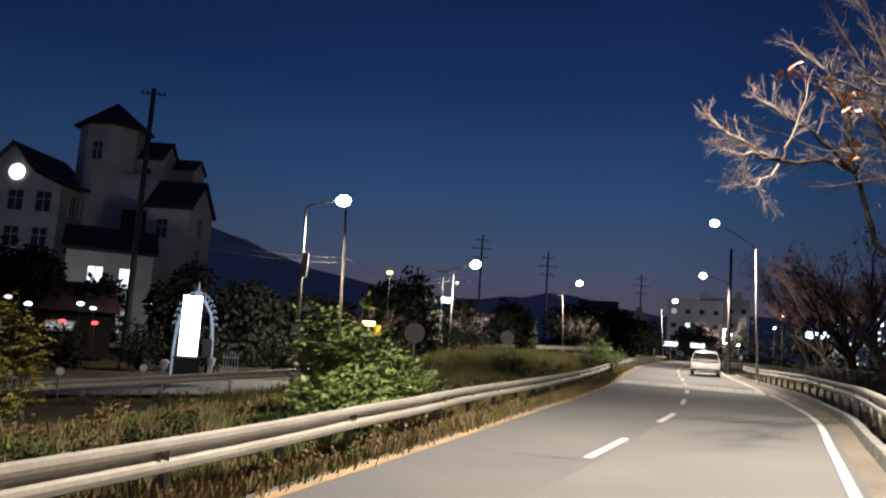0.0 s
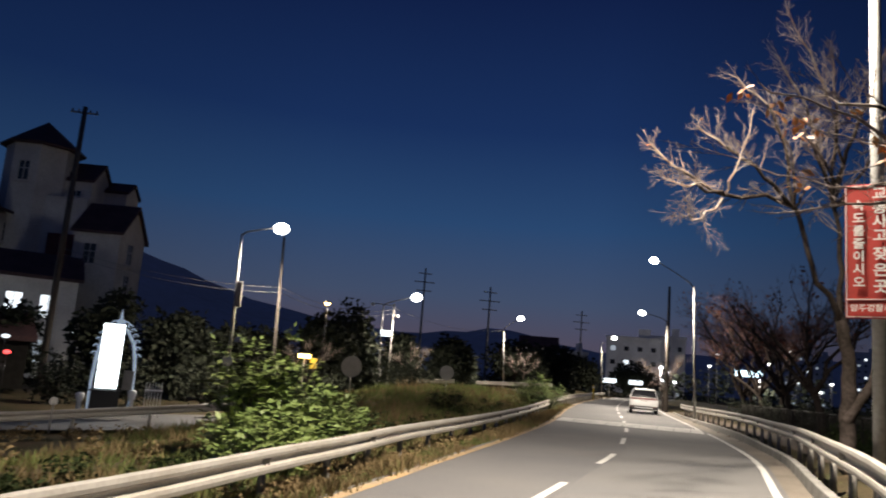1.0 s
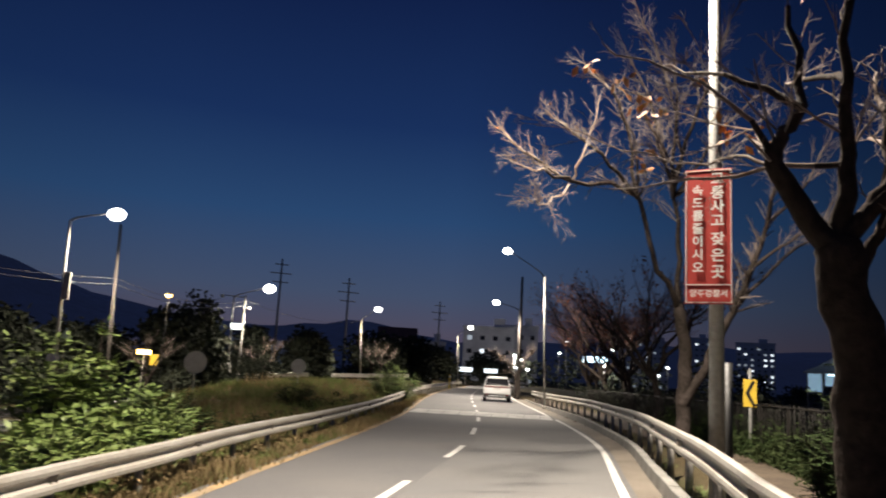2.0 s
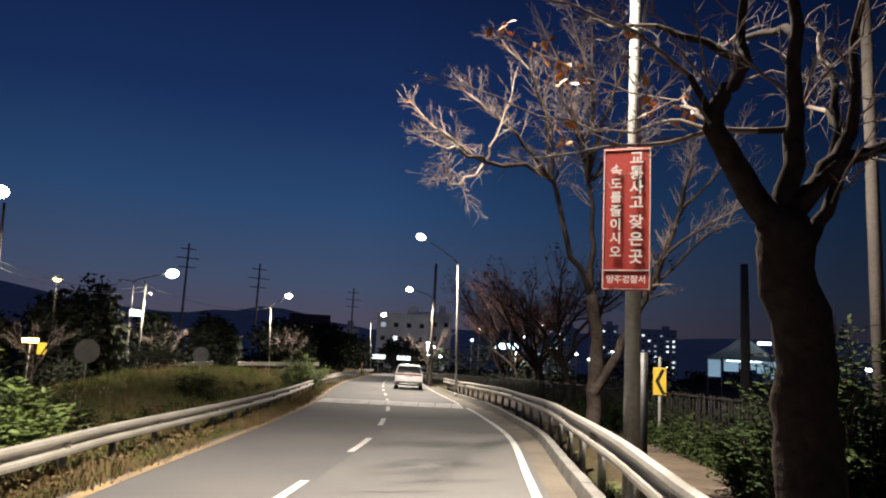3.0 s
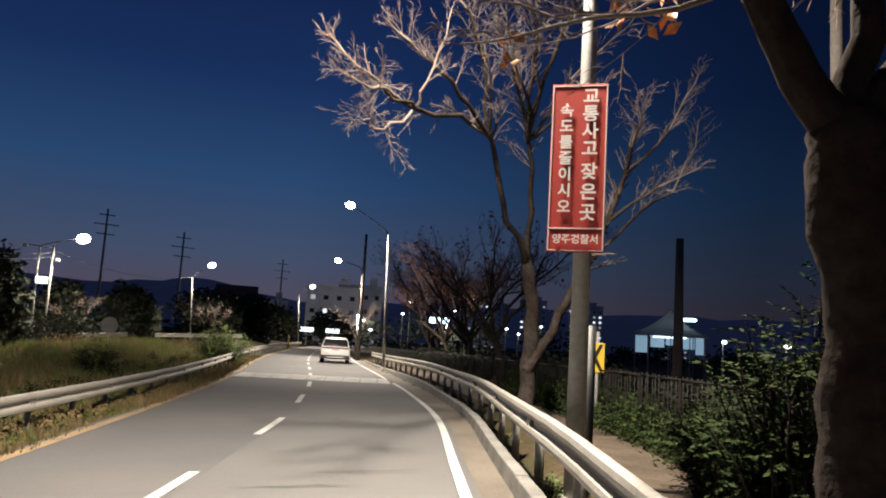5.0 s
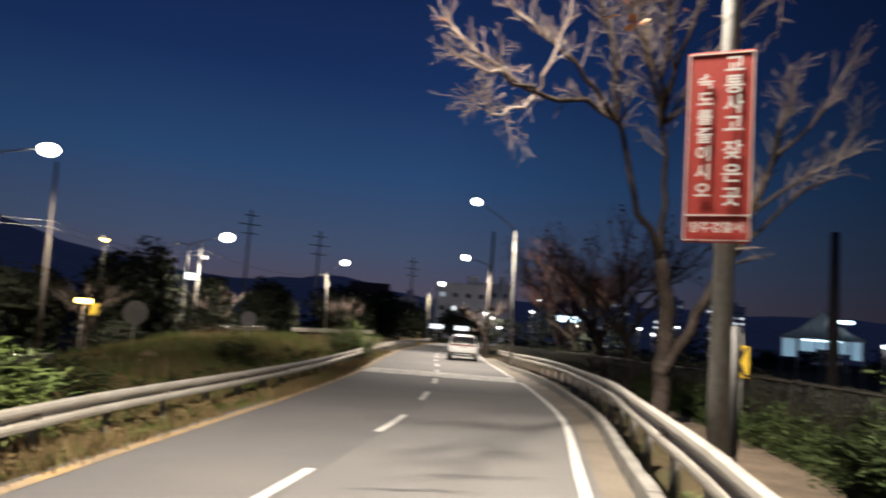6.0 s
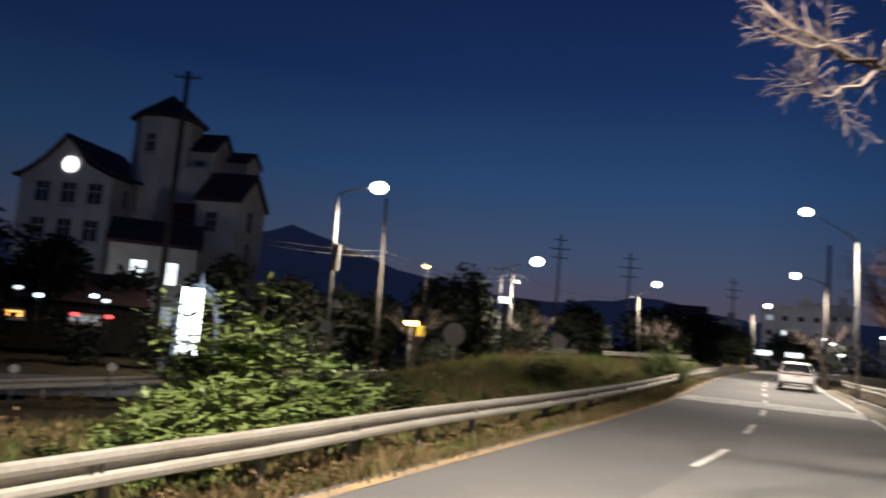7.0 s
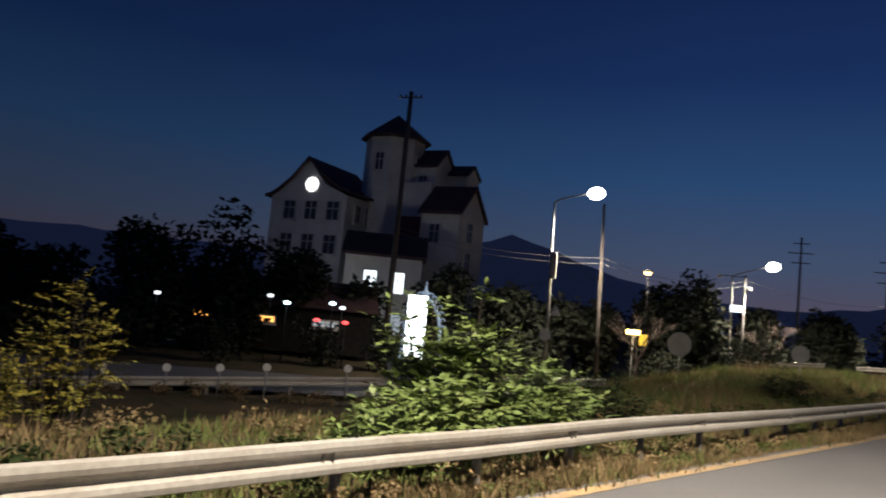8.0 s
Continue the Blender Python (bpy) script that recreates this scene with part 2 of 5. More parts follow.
road = ribbon("road", -40, 150, 1.0, lambda y: (left_x(y) - 0.25, y), lambda y: at_offset(y, line_r(y) + 0.35), 0.0, ASPHALT, across=9,
              label="worn grey asphalt two-lane road bending away", cat="road")
# slightly paler tone for a strip of the right lane
ASPHALT_PALE = mat("pale_asphalt", (0.128, 0.126, 0.125), 0.88, var=0.25, scale=0.3, fine=60, bump=0.5, tint=(0.15, 0.146, 0.14))
ribbon("road_patch", -40, 26, 1.0, lambda y: at_offset(y, 0.16 + 0.05 * math.sin(y * 0.7)), lambda y: at_offset(y, line_r(y) - 0.04), 0.004, ASPHALT_PALE, across=5,
       label="paler asphalt strip in one lane", cat="road patch")
gutter = ribbon("gutter", -40, 62, 1.0, lambda y: at_offset(y, line_r(y) + 0.23), lambda y: at_offset(y, kerb_o(y)), 0.006, GUTTER,
                label="pale sandy concrete gutter beside the kerb", cat="gutter")
ribbon("edge_line_white", -40, 110, 1.0, lambda y: at_offset(y, line_r(y) - 0.01), lambda y: at_offset(y, line_r(y) + 0.125), 0.010, PAINT, label="solid white painted road edge line", cat="road marking")
ribbon("edge_line_yellow", -40, 110, 1.0, lambda y: (left_x(y) - 0.12, y), lambda y: (left_x(y) + 0.10, y), 0.008, YELLOW, label="faded yellow painted edge line", cat="road marking")
lane = thing("lane_marking", (0, 0, 0), "broken white painted lane line", "road marking", kind="structure")
y = 17.0 - 6.35 * 7
while y < 108:
    ribbon("dash", y, y + 2.75, 0.7, lambda v: at_offset(v, -0.075), lambda v: at_offset(v, 0.075), 0.010, PAINT, lane)
    y += 6.35


def speed_hump():
    """A low hump with worn slanted white stripes."""
    top = thing("speed_hump", (0, 0, 0), "low asphalt speed hump with worn white slanted stripes", "speed hump", kind="structure")
    y0, y1 = 33.2, 36.9
    hump = lambda v: 0.075 * math.sin(math.pi * min(max((v - y0) / (y1 - y0), 0), 1)) ** 1.2 + 0.002
    verts, faces, n, w = [], [], 11, 15
    for i in range(n):
        v = y0 + (y1 - y0) * i / (n - 1)
        for j in range(w):
            x_, y_ = at_offset(v, -3.1 + 6.6 * j / (w - 1))
            verts.append((x_, y_, hump(v)))
    faces = [(i * w + j, i * w + j + 1, (i + 1) * w + j + 1, (i + 1) * w + j) for i in range(n - 1) for j in range(w - 1)]
    raw("hump", verts, faces, ASPHALT, top)
    for k in range(9):
        o = -3.1 + 0.73 * k
        verts = []
        for i in range(n):
            v = y0 + 0.1 + (y1 - y0 - 0.2) * i / (n - 1)
            sh = 0.35 * (i / (n - 1))
            for q in (0, 0.70):
                x_, y_ = at_offset(v, min(o + sh + q, 3.3))
                verts.append((x_, y_, hump(v) + 0.012))
        raw("stripe", verts, [(2 * i, 2 * i + 1, 2 * i + 3, 2 * i + 2) for i in range(n - 1)], PAINT_OLD, top)


speed_hump()

# sealed cracks across the lanes
TAR = mat("tar_seal", (0.035, 0.035, 0.036), 0.7, var=0.3, scale=3, fine=30, bump=0.3)
for k, (yc, o0, o1) in enumerate([(12.4, 0.7, 2.3), (13.3, 1.5, 3.1), (15.2, 1.9, 3.0), (10.4, -2.4, 0.4), (24.0, -2.6, -0.6)]):
    rc = random.Random(k)
    cv, nn = [], 16
    for i in range(nn):
        o = o0 + (o1 - o0) * i / (nn - 1)
        yy = yc + 0.10 * noise.noise((o * 2.0, k, 0)) + 0.04 * noise.noise((o * 9, k, 4))
        w = 0.013 * (0.3 + math.sin(math.pi * i / (nn - 1))) * rc.uniform(0.6, 1.3)
        for s in (-w, w):
            x_, y_ = at_offset(yy + s, o)
            cv.append((x_, y_, bank(yy, o) + 0.008))
    tagged(raw("road_crack", cv, [(2 * i, 2 * i + 2, 2 * i + 3, 2 * i + 1) for i in range(nn - 1)], TAR), "thin dark sealed crack across the asphalt", "road crack", kind="structure")

# kerb stones along the right side
kerb = thing("kerb", (0, 0, 0), "row of pale concrete kerb stones", "kerb", kind="structure")
kb = bmesh.new()
box(kb, (0, 0, 0), (0.16, 0.985, 0.34), bevel=0.018)
kerb_mesh = mesh_of(kb, "kerb_stone", KERB)
y = -12.0
while y < 60:
    x0, y0 = at_offset(y + 0.5, kerb_o(y) + 0.05)
    ang = -math.degrees(math.atan(centre_x(y + 1) - centre_x(y)))
    piece("kerb_stone", kerb_mesh, kerb, pose(x0, y0, verge(y) - 0.155 + random.uniform(-0.006, 0.006), 0, 0, ang + random.uniform(-0.5, 0.5)))
    y += 1.0 * math.cos(radians(ang))

# the footpath behind the right rail
fp_v, fp_f = [], []
for i in range(60):
    v = -10 + i * 1.25
    for o in (4.95, 5.7, 6.4):
        x0, y0 = at_offset(v, o)
        fp_v.append((x0, y0, verge(v) - 0.02 + 0.02 * noise.noise((x0, y0, 3))))
fp_f = [(i * 3 + j, i * 3 + j + 1, i * 3 + j + 4, i * 3 + j + 3) for i in range(59) for j in range(2)]
tagged(raw("footpath", fp_v, fp_f, DIRT), "trodden brown dirt footpath beside the fence", "footpath", kind="structure")


# ---- guardrails ----
W_FRONT = [(0.0, 0.312), (0.03, 0.318), (0.074, 0.302), (0.084, 0.255), (0.074, 0.212), (0.014, 0.184), (0.008, 0.157), (0.014, 0.130),
           (0.074, 0.102), (0.084, 0.060), (0.074, 0.012), (0.03, -0.008), (0.0, -0.002)]
W_ALL = W_FRONT + [(a - 0.010, b) for a, b in W_FRONT[::-1]]


def guardrail(place, top_z, y0, y1, section, facing, label, skip=None):
    """W-beam sections on posts. place(y): where it runs; facing: +1 shows its face to the right, -1 to the left."""
    g = thing("guardrail", (0, 0, 0), label, "guardrail")
    s = y0
    while s < y1 - 0.1:
        e = min(s + section, y1)
        verts, n, k = [], 5, len(W_ALL)
        for i in range(n):
            v = s + (e - s) * i / (n - 1) + (0.10 if i == n - 1 else 0)
            p, q = place(v - 0.2), place(v + 0.2)
            d = math.hypot(q[0] - p[0], q[1] - p[1])
            nx, ny = (q[1] - p[1]) / d * facing, -(q[0] - p[0]) / d * facing
            c = place(v)
            lap = 0.006 if i == n - 1 else 0.0
            for a, b in W_ALL:
                verts.append((c[0] + nx * (a + 0.02 + lap), c[1] + ny * (a + 0.02 + lap), top_z(v) - 0.318 + b))
        faces = [(i * k + j, i * k + (j + 1) % k, (i + 1) * k + (j + 1) % k, (i + 1) * k + j) for i in range(n - 1) for j in range(k)]
        faces += [tuple(range(k))[::-1], tuple((n - 1) * k + j for j in range(k))]
        raw("beam", verts, faces, STEEL, g)
        s = e
    s = y0 + 0.3
    while s < y1:
        p, q = place(s - 0.2), place(s + 0.2)
        ang = math.degrees(math.atan2(q[1] - p[1], q[0] - p[0]))
        d = math.hypot(q[0] - p[0], q[1] - p[1])
        nx, ny = (q[1] - p[1]) / d * facing, -(q[0] - p[0]) / d * facing
        c = place(s)
        gz = ground_z(c[0], c[1]) - 0.25
        post = part("post", rod((c[0] - nx * 0.10, c[1] - ny * 0.10, gz), (c[0] - nx * 0.10, c[1] - ny * 0.10, top_z(s) - 0.10), 0.057, n=12), STEEL_DARK, g)
        part("bracket", boxes(((c[0] - nx * 0.015, c[1] - ny * 0.015, top_z(s) - 0.16), (0.09, 0.08, 0.2), ang)), STEEL_DARK, post)
        s += 2.0
    return g


rail_l_top = lambda y: 0.55 + 0.025 * smooth(8, 15, y) + 0.10 * smooth(24, 70, y)
rail_r_top = lambda y: verge(y) + 0.74 - 0.13 * (1 - smooth(6.5, 11, y))
guardrail(lambda y: (rail_l_x(y), y), rail_l_top, -14, 112, 4.0, 1, "pale galvanised steel guardrail along the grass verge")
guardrail(lambda y: at_offset(y, rail_o(y)), rail_r_top, -12, 58, 4.0, -1, "pale galvanised steel guardrail on the kerb beside the footpath")
guardrail(lambda y: at_offset(y, 4.0), lambda y: 0.72, 66, 100, 4.0, -1, "far steel guardrail beyond the side opening")


# ---- street lamps ----
def lamp_light(p, power, aim=None):
    d = bpy.data.lights.new("lamp_light", "SPOT")
    d.energy, d.spot_size, d.spot_blend, d.shadow_soft_size, d.color = power, radians(158), 0.75, 0.34, (1.0, 0.88, 0.735)
    ob = new("lamp_light", d)
    ob.matrix_world = look(p, aim or (p[0], p[1], 0.0))
    return ob


def street_lamp(base, top, head, power, r=0.09, label="grey steel street lamp, lit white at dusk", lens=LAMP_WHITE, size=1.0, arm=STEEL_DARK):
    """A tapered pole with a raised arm and a flat luminaire. base, top, head: places."""
    t = thing("street_lamp", (*base, 0, 0, 0), label, "street lamp", group="street lamps along the road")
    b, tp, h = Vector((0, 0, 0)), Vector(top) - Vector(base), Vector(head) - Vector(base)
    part("pole", tube(bmesh.new(), [b, b.lerp(tp, 0.5), tp], [r * 1.15, r * 0.9, r * 0.62], 14), POLE, t)
    part("base_plate", tube(bmesh.new(), [(0, 0, -0.3), (0, 0, 0.05), (0, 0, 0.12)], [r * 2.0, r * 2.0, r * 1.3], 12), STEEL_DARK, t)
    mid = tp.lerp(h, 0.45) + Vector((0, 0, 0.12))
    part("arm", tube(bmesh.new(), [tp - Vector((0, 0, 0.05)), tp.lerp(h, 0.12) + Vector((0, 0, 0.10)), mid, h + Vector((0, 0, 0.07))], [r * 0.6, r * 0.5, r * 0.4, r * 0.36], 10), arm, t)
    along = Vector((h.x - tp.x, h.y - tp.y, 0))
    yaw = math.degrees(math.atan2(along.y, along.x))
    m = Matrix.Translation(h) @ pose(0, 0, 0, 0, -8, yaw)
    hb = bmesh.new()
    box(hb, (0, 0, 0.06), (0.80 * size, 0.34 * size, 0.11), 0, 0.04, m)
    hd = part("head", hb, POLE, t)
    # lens swollen past its housing; the extra size stands in for glare
    lb = bmesh.new()
    bmesh.ops.create_uvsphere(lb, u_segments=16, v_segments=8, radius=1.0, matrix=m @ Matrix.Translation((0, 0, 0.0)) @ Matrix.Diagonal((0.46 * size, 0.38 * size, 0.34 * size, 1)))
    part("lens", lb, lens, hd, "glowing white lens enlarged by glare", True)
    if power:
        lamp_light((head[0], head[1], head[2] - 0.50), power)
    return t


P0 = 13000
street_lamp((5.84, 9.72, 0.25), (5.84, 9.72, 10.7), (3.4, 10.1, 11.1), P0 * 1.45, 0.092, "tall grey steel street lamp carrying a red sign")
street_lamp((-11.86, 43.9, -0.75), (-12.07, 43.83, 8.9), (-9.9, 44.5, 9.55), P0, 0.10, "slim grey street lamp by the grass bank", size=1.05)
street_lamp((-4.7, 65.9, 0.0), (-4.8, 65.9, 7.2), (-1.9, 65.4, 8.05), P0 * 0.8, size=1.1)
street_lamp((8.1, 84.0, 0.3), (7.7, 84.0, 7.05), (9.52, 83.9, 8.42), P0 * 0.8, 0.075, size=0.85)
street_lamp((25.0, 109.7, 0.3), (24.55, 109.8, 7.5), (26.4, 109.4, 8.72), P0 * 0.8, 0.075, size=0.85)
# black arms on these two stand in for steel left unlit
street_lamp((15.5, 44.0, 0.1), (15.25, 44.0, 8.0), (12.98, 44.6, 9.5), P0, 0.07, size=0.62, arm=BLACK)
street_lamp((19.3, 61.4, 0.1), (19.1, 61.4, 7.4), (16.96, 61.2, 7.91), P0 * 0.8, 0.07, size=0.65, arm=BLACK)


# ---- the red warning sign on the lamp post ----
def letters(text, size, leading=1.0):
    cu = bpy.data.curves.new("lettering", "FONT")
    cu.body, cu.size, cu.align_x, cu.align_y, cu.space_line, cu.extrude, cu.offset = text, size, "CENTER", "CENTER", leading, 0.001, size * 0.022
    tmp = new("lettering", cu)
    bpy.context.view_layer.update()
    me = bpy.data.meshes.new_from_object(tmp.evaluated_get(bpy.context.evaluated_depsgraph_get()))
    bpy.data.objects.remove(tmp)
    return me


def column(parent, text, x, z_top, z_bottom, size):
    """Characters one below another, each upright."""
    n = len(text)
    for i, ch in enumerate(text):
        if ch == " ":
            continue
        me = letters(ch, size)
        me.materials.append(WHITE)
        piece("character", me, parent, pose(x, -0.026, z_top + (z_bottom - z_top) * (i + 0.5) / n, 90, 0, 0))


def warning_sign():
    s = thing("warning_sign", (5.55, 9.42, 2.86, 0, 0, -37.5), "tall red metal warning sign with white lettering on a lamp post", "sign")
    part("panel", boxes(((0, 0, 0.895), (0.58, 0.022, 1.79), 0, 0.008)), RED, s)
    bm = bmesh.new()
    for c, sz in (((0, -0.014, 0.022), (0.565, 0.006, 0.010)), ((0, -0.014, 1.768), (0.565, 0.006, 0.010)), ((-0.277, -0.014, 0.895), (0.010, 0.006, 1.74)),
                  ((0.277, -0.014, 0.895), (0.010, 0.006, 1.74)), ((0, -0.014, 0.25), (0.55, 0.006, 0.012))):
        box(bm, c, sz)
    part("border", bm, WHITE, s, "thin white border")
    column(s, "교통사고", 0.115, 1.735, 0.985, 0.185)
    column(s, "잦은곳", 0.115, 0.945, 0.30, 0.185)
    column(s, "속도를줄이시오", -0.13, 1.58, 0.38, 0.155)
    me = letters("양주경찰서", 0.103)
    me.materials.append(WHITE)
    piece("lettering", me, s, pose(0, -0.026, 0.132, 90, 0, 0))
    for z in (0.35, 1.45):
        part("clamp", boxes(((0.06, 0.12, z), (0.36, 0.24, 0.05), 0, 0.01)), STEEL_DARK, s)
    return s


warning_sign()


# ---- trees ----
class Sticks:
    """Tapered sticks gathered into one mesh."""

    def __init__(self):
        self.v, self.f = [], []

    def add(self, pts, radii, n):
        start = len(self.v)
        for i, p in enumerate(pts):
            d = (pts[min(i + 1, len(pts) - 1)] - pts[max(i - 1, 0)]).normalized()
            a = d.cross(Vector((0.31, 0.95, 0.12))).normalized()
            b = d.cross(a)
            for k in range(n):
                w = 2 * math.pi * k / n
                self.v.append(tuple(p + (a * math.cos(w) + b * math.sin(w)) * radii[i]))
        for i in range(len(pts) - 1):
            for k in range(n):
                s0 = start + i * n
                self.f.append((s0 + k, s0 + (k + 1) % n, s0 + n + (k + 1) % n, s0 + n + k))


def bent(rng, p, q, n, wob, lift=0.0):
    """A crooked way from p to q."""
    p, q = Vector(p), Vector(q)
    L = (q - p).length
    out = []
    off = Vector((0, 0, 0))
    for i in range(n + 1):
        t = i / n
        off = off + Vector((rng.gauss(0, 1), rng.gauss(0, 1), rng.gauss(0, 0.8))) * wob * L / n
        env = math.sin(math.pi * min(t * 1.15, 1)) if t < 0.87 else math.sin(math.pi * 0.87 * 1.0)
        out.append(p.lerp(q, t) + off * env + Vector((0, 0, lift * math.sin(math.pi * t) * L)))
    out[-1] = q
    return out


def crooked(rng, pts, wob, steps=3):
    """A smooth, slightly uneven way through a few places."""
    pts = [Vector(p) for p in pts]
    out = []
    for i in range(len(pts) - 1):
        p0, p1, p2, p3 = pts[max(i - 1, 0)], pts[i], pts[i + 1], pts[min(i + 2, len(pts) - 1)]
        d = (p2 - p1).length
        for k in range(steps):
            t = k / steps
            q = 0.5 * (2 * p1 + (p2 - p0) * t + (2 * p0 - 5 * p1 + 4 * p2 - p3) * t * t + (3 * p1 - p0 - 3 * p2 + p3) * t ** 3)
            if i or k:
                q = q + Vector((rng.gauss(0, 1), rng.gauss(0, 1), rng.gauss(0, 1))) * wob * d
            out.append(q)
    return out + [pts[-1]]


def sprout(rng, sticks, twigs, tips, pts, r0, level, up=0.25, spread=0.9, dens=1.0, top=False, pale=0.017, reach=9.0, thin=0.40, last=7.5):
    """Side branches along a branch, finer and finer. pale: thinner ones have light bark, standing in for lamplight."""
    if level == 0:
        return
    first = 0.36 if top else 0.14
    L = sum((b - a).length for a, b in zip(pts, pts[1:]))
    count = max(2, int((2.2 + L * (2.8 if level > 1 else last)) * dens))
    for c in range(count):
        t = first + (1 - first) * (c + rng.random()) / count
        k = min(int(t * (len(pts) - 1)), len(pts) - 2)
        f = t * (len(pts) - 1) - k
        p = pts[k].lerp(pts[k + 1], f)
        d = (pts[k + 1] - pts[k]).normalized()
        v = Vector((rng.gauss(0, 1), rng.gauss(0, 1), rng.gauss(0, 0.8))).normalized()
        nd = (d * 0.95 + v * spread + Vector((0, 0, up))).normalized()
        ln = min(L, reach) * rng.uniform(0.18, 0.52) * (1.12 - 0.62 * t)
        r = max(r0 * (1 - 0.75 * t) * thin, 0.0036)
        if ln < 0.06:
            continue
        q = bent(rng, p, p + nd * ln, 4 if level > 1 else 2, 0.15, 0.03)
        (sticks if r > pale else twigs).add(q, [r * (1 - 0.62 * i / (len(q) - 1)) for i in range(len(q))], 5 if r > 0.017 else 3)
        tips.append((q[-1], nd))
        sprout(rng, sticks, twigs, tips, q, r, level - 1, up, spread, dens, False, pale, reach, thin, last)


def leaf_mesh(rng, spots, size, spread=0.06, droop=0.3, split=1):
    """Many small bent leaves, each of two triangles pairs."""
    v, f = [], []
    for p in spots:
        for _ in range(split):
            s = size * rng.uniform(0.6, 1.3)
            o = Vector(p) + Vector((rng.gauss(0, spread), rng.gauss(0, spread), rng.gauss(0, spread)))
            d = Vector((rng.gauss(0, 1), rng.gauss(0, 1), rng.gauss(0, 0.6) - droop)).normalized()
            w = d.cross(Vector((rng.gauss(0, 1), rng.gauss(0, 1), rng.gauss(0, 1)))).normalized()
            n_ = d.cross(w)
            i = len(v)
            v += [tuple(o), tuple(o + d * s * 0.5 + w * s * 0.26 + n_ * s * 0.06), tuple(o + d * s), tuple(o + d * s * 0.5 - w * s * 0.26 + n_ * s * 0.06)]
            f += [(i, i + 1, i + 2), (i, i + 2, i + 3)]
    return v, f


def tree(seed, base, trunk, limbs, r, levels, label, bark=BARK, twig=TWIG, leaf_mat=AUTUMN, leaf_size=0.09, dens=1.0, up=0.25, every=0, category="tree", spread=0.7, pale=0.017, tufts=(), reach=9.0, thin=0.40, last=7.5):
    """trunk: places from the base to the fork; limbs: (start, radius, places) of the great limbs, each from a place of the trunk by its index, or from a place of its own.
    tufts: places where clusters of old leaves hang."""
    rng = random.Random(seed)
    t = thing("tree", (*base, 0, 0, 0), label, category)
    tw, tips = Sticks(), []
    b = Vector(base)
    tp = [Vector(p) - b for p in trunk]
    tp[0].z -= 0.35
    tl = Sticks()
    fine = crooked(rng, tp, 0.025, 4)
    n = len(fine)
    rad = [r * (1.28 if i == 0 else 1.08 if i == 1 else 1.0) * (1 - 0.30 * i / (n - 1) - 0.14 * (i == n - 1)) * rng.uniform(0.95, 1.05) for i in range(n)]
    tl.add(fine, rad, 14)
    raw("trunk", tl.v, tl.f, bark, t, True)
    for start, lr, *places in limbs:
        st = Sticks()
        p0 = tp[start] - Vector((0, 0, 0.1)) if isinstance(start, int) else Vector(start) - b
        if len(places) > 1:
            q = crooked(rng, [p0] + [Vector(p) - b for p in places], 0.022, 4)
        else:
            q = bent(rng, p0, Vector(places[0]) - b, 8, 0.30, 0.06)
        m = len(q) - 1
        # the outer end of a thin limb, lightened as if lit, belongs to the twigs
        cut = next((i for i in range(m + 1) if lr * (1 - 0.80 * i / m) < pale), m)
        rr = [lr * (1 - 0.80 * i / m) * (1.0 if not isinstance(start, int) else 1.3 if i == 0 else 1.1 if i == 1 else 1.0) for i in range(m + 1)]
        if cut > 1:
            st.add(q[:cut + 1], rr[:cut + 1], 9)
        if cut < m:
            tw.add(q[max(cut, 0):], rr[max(cut, 0):], 6)
        tips.append((q[-1], (q[-1] - q[-2]).normalized()))
        sprout(rng, st, tw, tips, q, lr, levels, up, spread, dens, True, pale, reach, thin, last)
        if st.v:
            raw("limb", st.v, st.f, bark, t, True)
    if tw.v:
        tagged(raw("twigs", tw.v, tw.f, twig, t, True), "fine bare twigs", kind="stuff")
    spots = [p for i, (p, d) in enumerate(tips) if every and i % every == 0]
    if spots or tufts:
        v, f = leaf_mesh(rng, spots, leaf_size, 0.05, 0.6, 1)
        for p in tufts:
            a_, f_ = leaf_mesh(rng, [Vector(p) - b], leaf_size * 1.25, 0.07, 1.1, 9)
            f += [tuple(i + len(v) for i in q) for q in f_]
            v += a_
        tagged(raw("leaves", v, f, leaf_mat, t), "few orange autumn leaves", kind="stuff")
    return t


